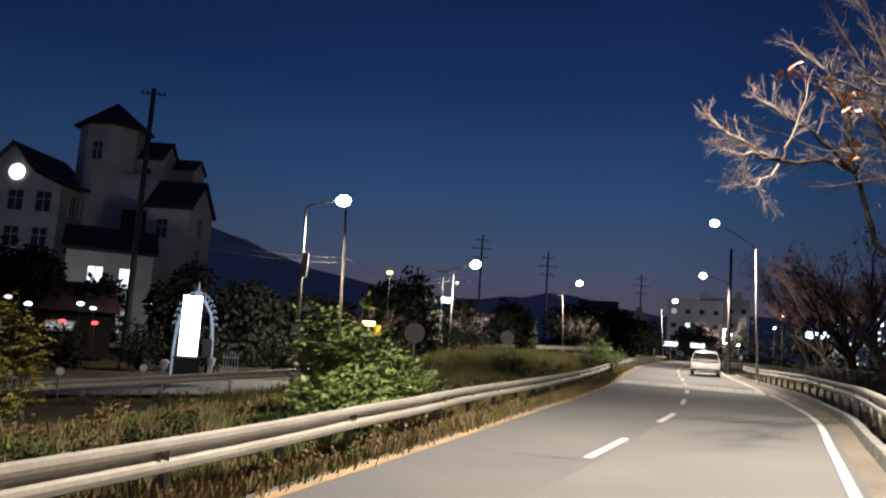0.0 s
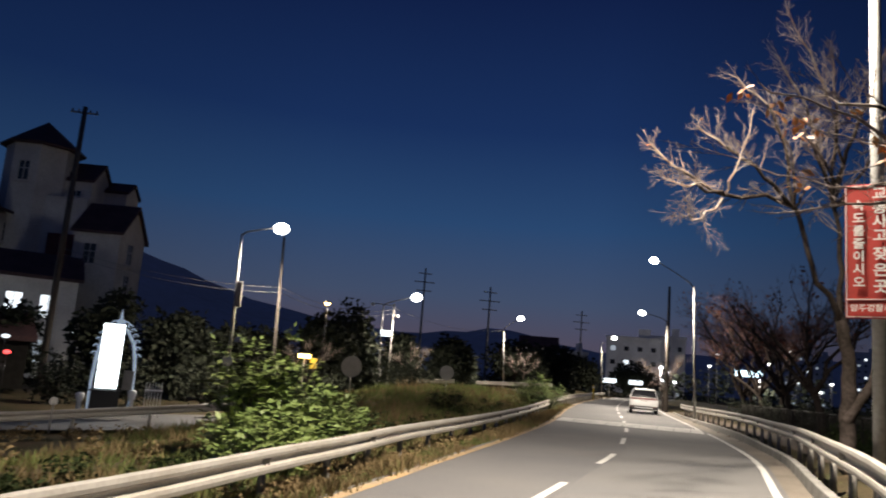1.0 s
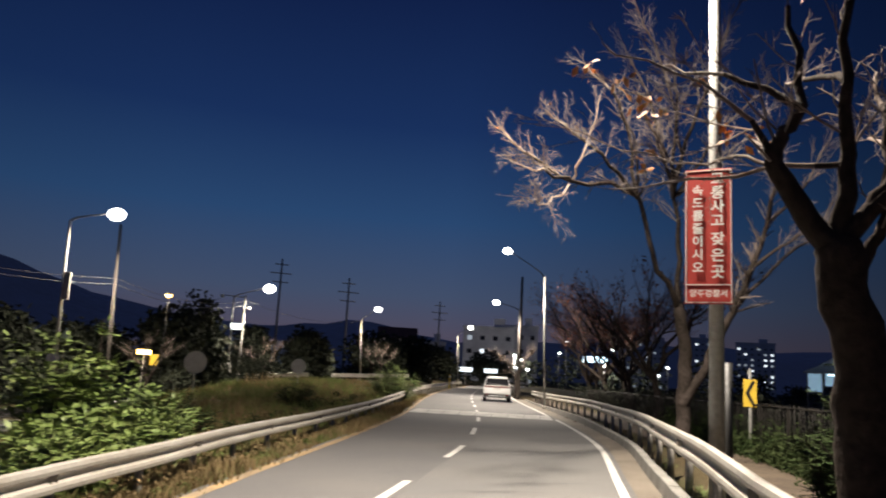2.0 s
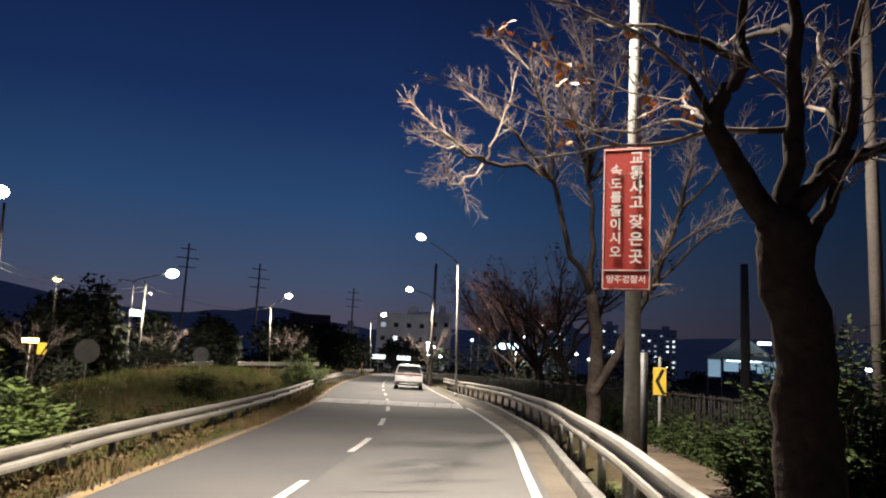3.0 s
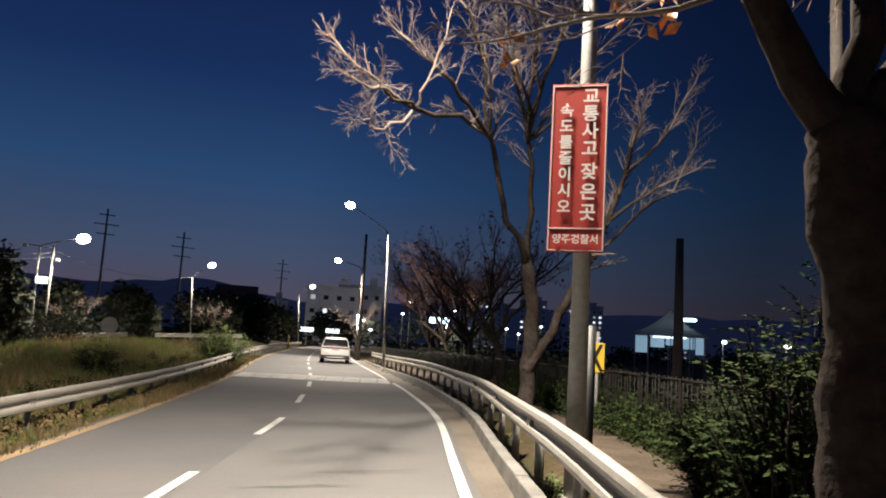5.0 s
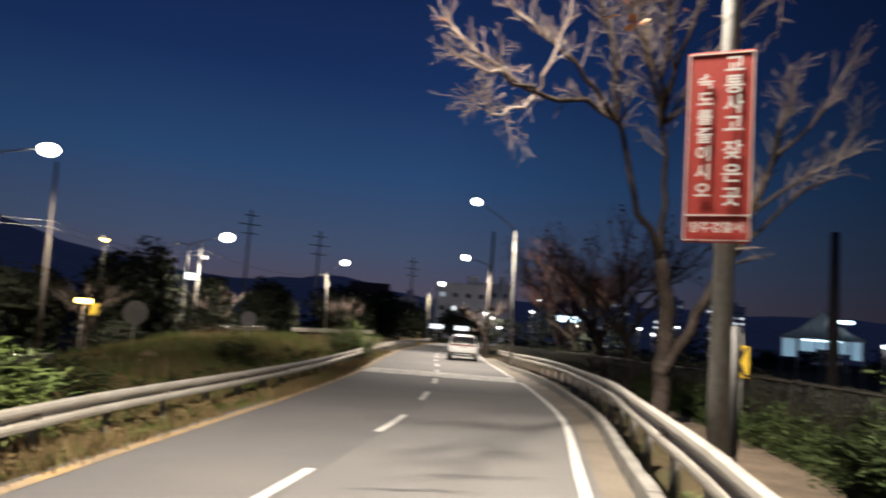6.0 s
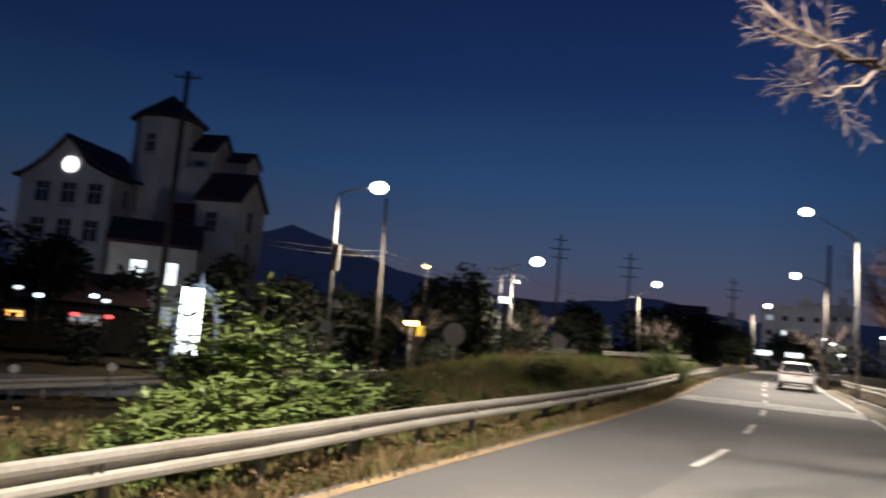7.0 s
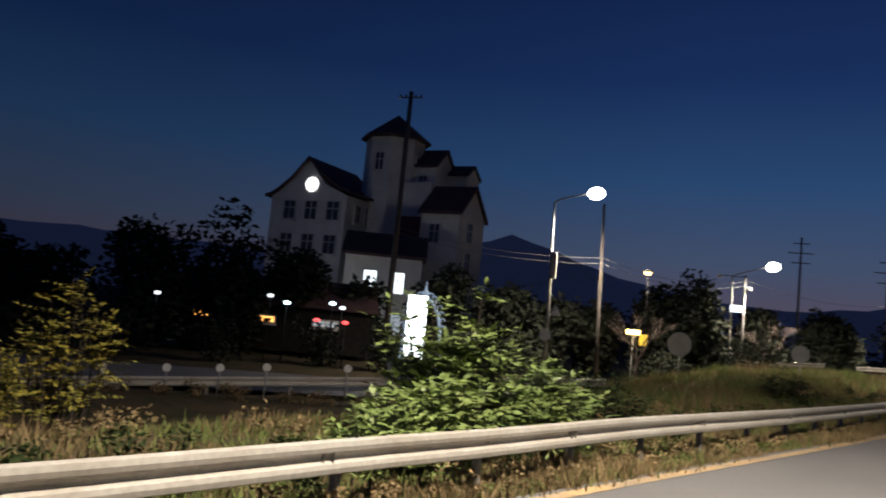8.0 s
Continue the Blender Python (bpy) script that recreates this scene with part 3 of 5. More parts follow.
FORK, HUB, ELBOW, INNER = 3, (5.3, 13.76, 5.53), (7.45, 15.4, 5.8), (8.5, 15.76, 6.0)
LOW = (8.2, 16.15, 4.7)
tree(3, (9.45, 17.2, 0.25), [(9.45, 17.2, 0.25), (9.5, 17.15, 1.5), (9.55, 17.05, 2.6), (9.25, 16.95, 3.75)],
     [(FORK, 0.07, LOW, ELBOW, HUB, (4.5, 13.6, 5.85), (3.8, 13.63, 6.38)), (HUB, 0.036, (4.2, 12.7, 5.35), (3.55, 12.0, 5.27)), (HUB, 0.026, (4.4, 12.5, 4.75), (3.7, 11.5, 4.55)),
      (ELBOW, 0.05, (6.4, 14.5, 6.2), (5.4, 14.0, 6.6), (4.75, 13.8, 6.9)), (ELBOW, 0.05, (6.9, 14.7, 6.9), (6.27, 14.17, 7.6), (5.5, 14.2, 8.2)),
      (ELBOW, 0.04, (7.1, 14.7, 6.5), (6.5, 13.9, 6.9)), (INNER, 0.04, (8.0, 14.9, 6.5), (7.2, 14.0, 6.7), (6.4, 13.4, 7.1)), (HUB, 0.03, (5.5, 13.6, 6.2), (5.7, 13.4, 7.2)),
      (ELBOW, 0.035, (7.2, 14.5, 5.9), (6.8, 13.7, 6.0)), (INNER, 0.04, (8.7, 14.8, 6.3), (8.9, 13.8, 6.6)), (INNER, 0.04, (8.0, 14.6, 7.0), (7.0, 13.6, 8.2), (6.2, 13.0, 8.9)),
      (FORK, 0.07, (8.95, 16.3, 5.0), INNER, (7.7, 14.9, 6.8), (7.0, 14.2, 7.4)), (INNER, 0.05, (7.9, 14.6, 7.4), (7.5, 14.0, 8.8)), (INNER, 0.05, (8.3, 14.6, 7.3), (8.3, 13.6, 8.4), (8.6, 13.2, 9.6)),
      (INNER, 0.045, (7.6, 15.0, 7.6), (6.6, 14.4, 8.8)), (INNER, 0.04, (8.9, 14.8, 7.0), (9.6, 13.8, 8.2)),
      (1, 0.12, (10.0, 16.7, 2.6), (10.25, 16.2, 3.6), (10.2, 15.4, 4.5), (10.3, 15.0, 5.4), (10.0, 14.2, 6.2)), ((10.2, 15.4, 4.5), 0.045, (10.6, 14.7, 5.0), (11.3, 14.0, 5.5)),
      ((10.3, 15.0, 5.4), 0.04, (10.7, 14.2, 6.2), (10.9, 13.6, 7.2)), ((10.3, 15.0, 5.4), 0.035, (9.8, 14.0, 5.9), (9.4, 13.2, 6.4)), ((10.25, 16.2, 3.6), 0.045, (11.0, 15.8, 4.6), (11.9, 15.2, 5.6), (12.0, 14.8, 6.8))],
     0.19, 4, "bare cherry tree with pale lit twigs and few orange leaves", every=1500, leaf_size=0.13, dens=2.0, up=0.16, spread=0.8, pale=0.026, reach=2.1, thin=0.32, last=14)
KNEE = (3.32, 4.94, 3.26)
tree(8, (4.02, 4.97, 0.30), [(4.02, 4.97, 0.30), (3.97, 4.97, 1.25), (3.92, 4.93, 1.90), (3.76, 4.89, 2.49), (3.70, 4.87, 2.79)],
     [(4, 0.088, (3.48, 4.92, 3.00), KNEE, (3.36, 4.91, 3.44), (3.46, 4.87, 3.64), (3.54, 5.06, 4.45)), (KNEE, 0.026, (3.19, 4.97, 3.55), (2.93, 5.14, 3.81), (2.42, 5.65, 4.28)),
      (4, 0.075, (3.74, 4.80, 3.22), (3.70, 4.72, 3.79), (3.78, 4.72, 5.04)), (4, 0.072, (3.98, 4.73, 3.07), (4.17, 4.66, 3.16), (4.80, 4.46, 3.51)),
      ((3.91, 4.78, 3.00), 0.052, (4.04, 4.69, 3.26), (4.02, 4.63, 3.55), (4.16, 4.63, 4.53)), (3, 0.055, (3.92, 4.85, 2.70), (3.99, 4.76, 3.00), (4.12, 4.89, 3.60), (4.46, 5.31, 4.19)),
      ((3.71, 4.80, 3.26), 0.022, (3.44, 5.06, 3.27), (3.10, 5.57, 3.26), (2.76, 6.25, 3.34)), (KNEE, 0.015, (3.40, 5.48, 3.47), (3.44, 6.16, 3.60), (2.93, 6.84, 3.94), (2.46, 7.27, 4.28)),
      ((3.70, 4.72, 3.79), 0.03, (3.95, 5.40, 4.11), (4.38, 6.25, 4.45)), ((4.04, 4.69, 3.26), 0.026, (4.38, 5.23, 3.60), (4.97, 5.91, 3.94)), ((3.46, 4.87, 3.64), 0.03, (3.27, 5.40, 4.02), (3.19, 6.25, 4.45)),
      (KNEE, 0.017, (3.75, 5.7, 3.7), (4.45, 6.9, 4.25), (4.0, 7.7, 4.7), (3.3, 8.1, 5.15)), ((4.45, 6.9, 4.25), 0.010, (4.2, 7.5, 4.15), (3.92, 8.0, 4.2))],
     0.195, 3, "thick dark cherry tree trunk with spreading bare limbs", bark=BARK_SHADED, every=300, leaf_size=0.10, dens=1.5, up=0.08, spread=0.8, pale=0.020, reach=1.7, thin=0.22, last=14,
     tufts=[(4.61, 6.92, 4.21), (4.51, 7.26, 4.36), (3.9, 7.94, 4.81), (3.3, 8.09, 5.21), (3.9, 7.75, 4.66), (3.68, 7.98, 5.04), (3.92, 8.03, 4.18)])
for k, (x, y, h, s) in enumerate([(14.2, 27.5, 6.6, 1.0), (16.0, 33.5, 6.4, 1.0), (18.6, 39.5, 7.4, 1.2), (20.5, 46.5, 7.4, 1.2), (22.9, 55.0, 8.0, 1.3), (27.0, 63.0, 8.4, 1.4), (31.0, 74.0, 8.6, 1.5)]):
    z = ground_z(x, y)
    rr = random.Random(k)
    tree(20 + k, (x, y, z), [(x, y, z), (x + 0.1, y, z + 0.9), (x - 0.1, y + 0.1, z + 1.9)],
         [(2, 0.085, (x + s * 3.0 * math.cos(a + rr.uniform(-0.3, 0.3)), y + s * 3.0 * math.sin(a), z + h * rr.uniform(0.62, 1.0))) for a in (0.2, 1.2, 2.3, 3.2, 4.2, 5.3)],
         0.17, 3, "bare roadside cherry tree with dark reddish twigs behind the rail", twig=TWIG_RED, last=12, every=12, leaf_size=0.17, dens=1.05, leaf_mat=RED_LEAF)


# ---- plants on the left bank ----
def bush(seed, x, y, height, width, shoots, label, leaf=LEAF, size=0.13, name="bush", per=13):
    """Arching shoots that carry rows of leaflets."""
    rng = random.Random(seed)
    z = ground_z(x, y)
    t = thing(name, (x, y, z, 0, 0, 0), label, name)
    st, v, f = Sticks(), [], []
    for s in range(shoots):
        a, lean = rng.uniform(0, 6.283), rng.random() ** 0.7
        h = height * rng.uniform(0.55, 1.0) * (1.0 - 0.42 * lean)
        end = Vector((math.cos(a) * width * 0.5 * lean * rng.uniform(0.8, 1.2), math.sin(a) * width * 0.5 * lean, h))
        st0 = Vector((math.cos(a) * 0.22 * width * lean, math.sin(a) * 0.22 * width * lean, -0.15))
        q = bent(rng, st0, end, 6, 0.12, 0.05)
        st.add(q, [0.02 * (1 - 0.8 * i / 6) for i in range(7)], 4)
        for c in range(per):
            tt = 0.22 + 0.78 * c / per
            k = min(int(tt * 6), 5)
            p = q[k].lerp(q[k + 1], tt * 6 - k)
            ax = (q[k + 1] - q[k]).normalized()
            out = Vector((rng.gauss(0, 1), rng.gauss(0, 1), rng.gauss(0.15, 0.4))).normalized()
            fr = (out + ax * 0.5).normalized()
            ln = size * rng.uniform(2.2, 3.6)
            sd = fr.cross(Vector((0, 0, 1)))
            sd = sd.normalized() if sd.length > 0.05 else Vector((1, 0, 0))
            for j in range(5):
                u = 0.25 + 0.75 * j / 4
                c0 = p + fr * ln * u + Vector((0, 0, -0.22 * ln * u * u))
                for sg in ((-1, 1) if j < 4 else (0,)):
                    d = (sd * sg + fr * (0.45 if sg else 1.0) + Vector((0, 0, rng.uniform(-0.45, 0.1)))).normalized()
                    w = d.cross(Vector((rng.gauss(0, 0.25), rng.gauss(0, 0.25), 1))).normalized()
                    L = size * rng.uniform(0.7, 1.15)
                    i = len(v)
                    v += [tuple(c0), tuple(c0 + d * L * 0.45 + w * L * 0.24), tuple(c0 + d * L + Vector((0, 0, -0.1 * L))), tuple(c0 + d * L * 0.45 - w * L * 0.24)]
                    f += [(i, i + 1, i + 2), (i, i + 2, i + 3)]
    raw("stem", st.v, st.f, BARK, t, True)
    tagged(raw("leaves", v, f, leaf, t), kind="stuff")
    return t


bush(1, -3.5, 14.3, 2.7, 1.0, 24, "tall green leafy bush on the grass bank", size=0.21, per=9)
bush(16, -2.95, 15.0, 2.65, 1.1, 28, "tall green leafy bush beside the rail", size=0.21, per=9)
bush(2, -2.3, 16.3, 1.45, 1.8, 40, "low green leafy bush beside the taller one", size=0.19, per=10)
bush(3, -2.75, 12.2, 0.95, 1.4, 26, "low green leafy bush on the bank", size=0.14)
bush(17, -2.75, 13.3, 1.2, 1.8, 40, "spreading green leafy bush behind the rail", size=0.19, per=10)
bush(18, -1.85, 15.0, 1.1, 1.4, 30, "low green leafy bush close to the rail", size=0.14)
bush(4, -2.3, 20.5, 1.3, 2.2, 26, "dark low shrub on the grass bank", LEAF_DARK)
bush(5, 6.7, 46.5, 2.6, 3.6, 60, "round green bush behind the far rail", size=0.16)
bush(6, -9.15, 12.3, 2.9, 1.9, 18, "thin yellow-green sapling on the bank", LEAF_YELLOW, 0.15)
bush(7, -9.1, 10.9, 1.5, 1.6, 12, "yellowing tall weed on the bank", LEAF_YELLOW)
bush(9, 0.6, 34.0, 1.25, 1.6, 18, "dark green weed clump in the dry grass", LEAF_DARK)


def blades(name, seed, count, pick, h, material, label):
    rng = random.Random(seed)
    v, f = [], []
    while len(v) < count * 3:
        x, y = pick(rng)
        z = ground_z(x, y) - 0.02
        n_ = 0.5 + noise.noise((x * 0.45, y * 0.45, seed))
        for _ in range(4):
            hh = h * rng.uniform(0.35, 1.1) * max(0.35, n_ + 0.3)
            a = rng.uniform(0, 6.283)
            dx, dy = rng.gauss(0, 0.09), rng.gauss(0, 0.09)
            w = 0.012 + 0.012 * rng.random()
            lx, ly = rng.gauss(0, 0.32) * hh, rng.gauss(0, 0.32) * hh
            i = len(v)
            v += [(x + dx - math.cos(a) * w, y + dy - math.sin(a) * w, z), (x + dx + math.cos(a) * w, y + dy + math.sin(a) * w, z), (x + dx + lx, y + dy + ly, z + hh)]
            f.append((i, i + 1, i + 2))
    return tagged(raw(name, v, f, material), label, "grass", kind="stuff")


def strip(rng):
    y = rng.uniform(4, 34) if rng.random() < 0.75 else rng.uniform(34, 60)
    a, b = rail_l_x(y) - 0.3, left_x(y) - 0.1
    return a + (b - a) * rng.random() ** 1.2, y


def bank_near(rng):
    y = 5 + 42 * rng.random() ** 1.2
    return rail_l_x(y) - 0.2 - 6 * rng.random() ** 1.6, y


def bank_far(rng):
    y = rng.uniform(26, 62)
    return rail_l_x(y) - 0.2 - 14 * rng.random(), y


blades("dry_grass", 1, 18000, strip, 0.30, DRY, "short dry brown grass along the road edge")
blades("weeds", 2, 5000, strip, 0.24, GRASS, "low green weeds along the road edge")
blades("bank_grass", 3, 24000, bank_near, 0.26, GRASS, "rough green grass on the bank")
blades("bank_dry_grass", 4, 20000, bank_near, 0.28, DRY, "rough dry brown grass on the bank")
blades("far_bank_grass", 5, 15000, bank_far, 0.55, DRY, "tall dry grass on the far bank")
blades("far_green_grass", 6, 30000, bank_far, 0.5, GRASS, "tall green grass on the far bank")


# ---- more materials ----
CAR_WHITE = mat("white_car_paint", (0.66, 0.66, 0.66), 0.28, 0.0, var=0.05, scale=2, fine=60, bump=0.0)
CAR_WHITE.node_tree.nodes["Principled BSDF"].inputs["Coat Weight"].default_value = 0.5
CAR_GLASS = mat("dark_car_glass", (0.012, 0.012, 0.014), 0.08, 0.0, var=0.1, bump=0)
TAIL = mat("tail_lamp_red", (0.13, 0.012, 0.012), 0.25, var=0.1, bump=0)
RIM = mat("alloy_rim", (0.45, 0.45, 0.46), 0.35, 0.8, var=0.1, bump=0)
TYRE = mat("tyre_rubber", (0.022, 0.022, 0.022), 0.85, var=0.2, bump=0.3)
SIGN_YELLOW = mat("sign_yellow", (0.62, 0.42, 0.03), 0.55, var=0.12, scale=3, fine=20, bump=0.03)
SIGN_BACK = mat("grey_sign_back", (0.30, 0.29, 0.28), 0.6, 0.2, var=0.2, scale=2, fine=12)
STUCCO = mat("pale_stucco", (0.66, 0.60, 0.54), 0.9, var=0.25, scale=0.5, fine=8, bump=0.4, tint=(0.54, 0.48, 0.43))
ROOF = mat("dark_roof_tiles", (0.075, 0.035, 0.035), 0.8, var=0.35, scale=0.9, fine=6, bump=0.6)
MAROON = mat("maroon_panel", (0.13, 0.035, 0.035), 0.8, var=0.25, scale=1, fine=9)
PANE = mat("dark_pane", (0.02, 0.022, 0.028), 0.12, var=0.2, bump=0)
WALL_FAR = mat("far_building_wall", (0.72, 0.70, 0.70), 0.9, var=0.2, scale=0.2, fine=2, bump=0.1)
# distance haze is put into the hills as bluish colour and a weak glow
HILL = mat("far_hazy_hill", (0.10, 0.135, 0.21), 0.95, var=0.35, scale=0.01, fine=0.08, bump=0.0)
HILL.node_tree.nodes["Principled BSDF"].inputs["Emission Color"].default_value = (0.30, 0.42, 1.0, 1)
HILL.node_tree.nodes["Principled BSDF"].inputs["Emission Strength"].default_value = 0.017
# faint glow on the plaster ornament, in place of light falling on it
ARCH_GLOW = glow("plaster_glow", (0.62, 0.78, 1.0), 0.32)
PLASTER = mat("white_ornament_plaster", (0.78, 0.80, 0.84), 0.6, var=0.12, scale=4, fine=25, bump=0.2)
LIT_WHITE = glow("lit_window", (0.85, 0.93, 1.0), 1.7)
LIT_DIM = glow("dim_lit_window", (0.8, 0.9, 1.0), 0.35)
# side cloth glows by itself, in place of light shining through it
LIT_TENT = glow("lit_tent_cloth", (0.50, 0.78, 1.0), 0.34)
LIT_PANEL = glow("lit_sign_panel", (0.86, 0.96, 1.0), 6.0)
LIT_ORANGE = glow("orange_light", (1.0, 0.45, 0.10), 3.5)
LIT_RED = glow("red_light", (1.0, 0.08, 0.08), 3.0)
LIT_BLUE = glow("cold_light", (0.62, 0.85, 1.0), 6.0)
FENCE = mat("old_fence_paint", (0.022, 0.020, 0.018), 0.6, 0.1, var=0.4, scale=3, fine=20)
FENCE.node_tree.nodes["Principled BSDF"].inputs["Specular IOR Level"].default_value = 0.1
TENT = mat("white_marquee_cloth", (0.70, 0.68, 0.64), 0.8, var=0.15, scale=0.6, fine=6, bump=0.1)
# thin cloth lets the light within through
tn_, tk_ = TENT.node_tree.nodes, TENT.node_tree.links
t_thin, t_mix = tn_.new("ShaderNodeBsdfTranslucent"), tn_.new("ShaderNodeMixShader")
t_thin.inputs[0].default_value, t_mix.inputs[0].default_value = (0.75, 0.72, 0.66, 1), 0.16
tk_.new(tn_["Principled BSDF"].outputs[0], t_mix.inputs[1])
tk_.new(t_thin.outputs[0], t_mix.inputs[2])
tk_.new(t_mix.outputs[0], tn_["Material Output"].inputs[0])


# ---- the white people carrier ----
def wheel(parent, x, y):
    w = part("wheel", tube(bmesh.new(), [(x, y - 0.11, 0.355), (x, y - 0.09, 0.355), (x, y + 0.09, 0.355), (x, y + 0.11, 0.355)], [0.30, 0.355, 0.355, 0.30], 24), TYRE, parent)
    s = 1 if y > 0 else -1
    part("rim", tube(bmesh.new(), [(x, y + s * 0.10, 0.355), (x, y + s * 0.118, 0.355), (x, y + s * 0.11, 0.355)], [0.245, 0.225, 0.05], 20), RIM, w)


def people_carrier(m):
    """Built with its tail at x = 0 and its nose towards +x."""
    c = thing("car", m, "white people carrier with dark windows driving on the road", "car")
    # x, bottom, belt, roof, half width low, half width at the belt, half width at the roof
    rows = [(0.00, 0.42, 0.86, 1.06, 0.90, 0.93, 0.90), (0.06, 0.36, 0.95, 1.14, 0.95, 0.965, 0.91), (0.16, 0.32, 1.0, 1.36, 0.975, 0.98, 0.85), (0.34, 0.30, 1.02, 1.64, 0.99, 0.99, 0.76),
            (0.60, 0.28, 1.03, 1.72, 0.995, 0.995, 0.75), (1.6, 0.27, 1.03, 1.755, 0.995, 0.995, 0.77), (2.8, 0.27, 1.02, 1.74, 0.995, 0.995, 0.77), (3.5, 0.27, 1.0, 1.62, 0.99, 0.985, 0.73),
            (4.15, 0.27, 0.98, 1.16, 0.98, 0.97, 0.80), (4.7, 0.28, 0.92, 1.05, 0.96, 0.94, 0.80), (5.05, 0.32, 0.78, 0.90, 0.86, 0.84, 0.72), (5.14, 0.42, 0.66, 0.74, 0.70, 0.70, 0.60)]
    verts, k = [], 16
    for x, zb, belt, rf, wl_, wb, wr in rows:
        half = [(0, zb), (wl_ * 0.90, zb), (wl_ * 0.98, zb + 0.07), (wl_, zb + 0.2 * (belt - zb) + 0.05), (wb, belt), (wr + (wb - wr) * 0.35, belt + 0.66 * (rf - belt)), (wr, rf - 0.05 * (rf > 1.2)), (wr * 0.82, rf), (0, rf + 0.012)]
        ring = [(x, y, z) for y, z in half] + [(x, -y, z) for y, z in half[-2:0:-1]]
        verts += ring
    n = len(rows)
    faces = [(i * k + j, i * k + (j + 1) % k, (i + 1) * k + (j + 1) % k, (i + 1) * k + j) for i in range(n - 1) for j in range(k)]
    faces += [tuple(range(k))[::-1], tuple((n - 1) * k + j for j in range(k))]
    raw("body", verts, faces, CAR_WHITE, c, True)

    def panel(name, pts, material, label="", thick=0.02):
        a = [Vector(p) for p in pts]
        nrm = (a[1] - a[0]).cross(a[2] - a[0]).normalized() * thick
        bm = bmesh.new()
        lo, hi = [bm.verts.new(p) for p in a], [bm.verts.new(p + nrm) for p in a]
        q = len(a)
        bm.faces.new(lo[::-1])
        bm.faces.new(hi)
        for i in range(q):
            bm.faces.new((lo[i], lo[(i + 1) % q], hi[(i + 1) % q], hi[i]))
        return part(name, bm, material, c, label)
    panel("rear_window", [(0.035, 0.86, 1.13), (0.035, -0.86, 1.13), (0.14, -0.82, 1.36), (0.305, -0.72, 1.62), (0.305, 0.72, 1.62), (0.14, 0.82, 1.36)], CAR_GLASS, "dark tinted rear window")
    panel("tail_light_bar", [(-0.012, 0.90, 1.0), (-0.012, -0.90, 1.0), (0.0, -0.91, 1.07), (0.0, 0.91, 1.07)], TAIL, "full-width red tail light bar", 0.03)
    panel("tailgate_trim", [(-0.02, 0.90, 1.072), (-0.02, -0.90, 1.072), (0.0, -0.90, 1.10), (0.0, 0.90, 1.10)], WHITE, "", 0.03)
    panel("number_plate", [(-0.012, 0.27, 0.86), (-0.012, -0.27, 0.86), (-0.008, -0.27, 0.97), (-0.008, 0.27, 0.97)], WHITE, "white number plate with dark bars", 0.01)
    part("plate_characters", boxes(*[((-0.030, -0.2 + 0.08 * i, 0.915), (0.006, 0.045, 0.055)) for i in range(6)]), BLACK, c, "dark bars")
    part("rear_bumper", boxes(((0.06, 0, 0.44), (0.24, 1.90, 0.24), 0, 0.05)), BLACK, c, "black plastic lower bumper")
    part("skid_plate", boxes(((-0.07, 0, 0.40), (0.04, 1.25, 0.06), 0, 0.015)), RIM, c, "silver skid plate")
    for s in (-1, 1):
        part("rear_reflector", boxes(((-0.065, s * 0.72, 0.50), (0.02, 0.26, 0.035))), TAIL, c)
        for a, b in ((0.55, 1.7), (1.78, 2.75), (2.83, 3.45)):
            o = 0.9 if s > 0 else -0.9
            pts = [(a, s * 0.988, 1.06), (b, s * 0.988, 1.06), (b - 0.02, s * 0.845, 1.55), (a + 0.03, s * 0.845, 1.55)]
            panel("side_window", pts if s < 0 else pts[::-1], CAR_GLASS, "", 0.02)
        part("mirror", boxes(((3.5, s * 1.10, 1.08), (0.12, 0.22, 0.17), 0, 0.04)), BLACK, c)
        part("roof_rail", tube(bmesh.new(), [(0.7, s * 0.66, 1.72), (0.85, s * 0.66, 1.79), (2.7, s * 0.66, 1.80), (2.9, s * 0.66, 1.74)], [0.018] * 4, 8), RIM, c)
        wheel(c, 0.98, s * 0.88)
        wheel(c, 4.06, s * 0.88)
    return c


cx, cy = at_offset(53.0, 1.75)
people_carrier(pose(cx, cy, 0.0, 0, 0, 90 - math.degrees(math.atan(0.275))))


# ---- signs by the road ----
def post_sign(name, x, y, z, zc, r, label, material, yaw=0, rounded=True, category="sign"):
    t = thing(name, (x, y, z, 0, 0, yaw), label, category)
    part("post", rod((0, 0.06, -0.3), (0, 0.06, zc - z + r * 0.7), 0.038), POLE, t)
    bm = bmesh.new()
    tube(bm, [(0, -0.012, zc - z), (0, 0.012, zc - z)], [r, r], 28)
    part("plate", bm, material, t)
    return t


post_sign("round_sign", -4.75, 43.95, ground_z(-4.75, 43.95), 1.62, 0.62, "large round grey back of a traffic sign in the grass", SIGN_BACK, -8)
post_sign("round_sign", 0.85, 44.3, ground_z(0.85, 44.3), 1.72, 0.42, "small round grey back of a traffic sign in the grass", SIGN_BACK, -10)


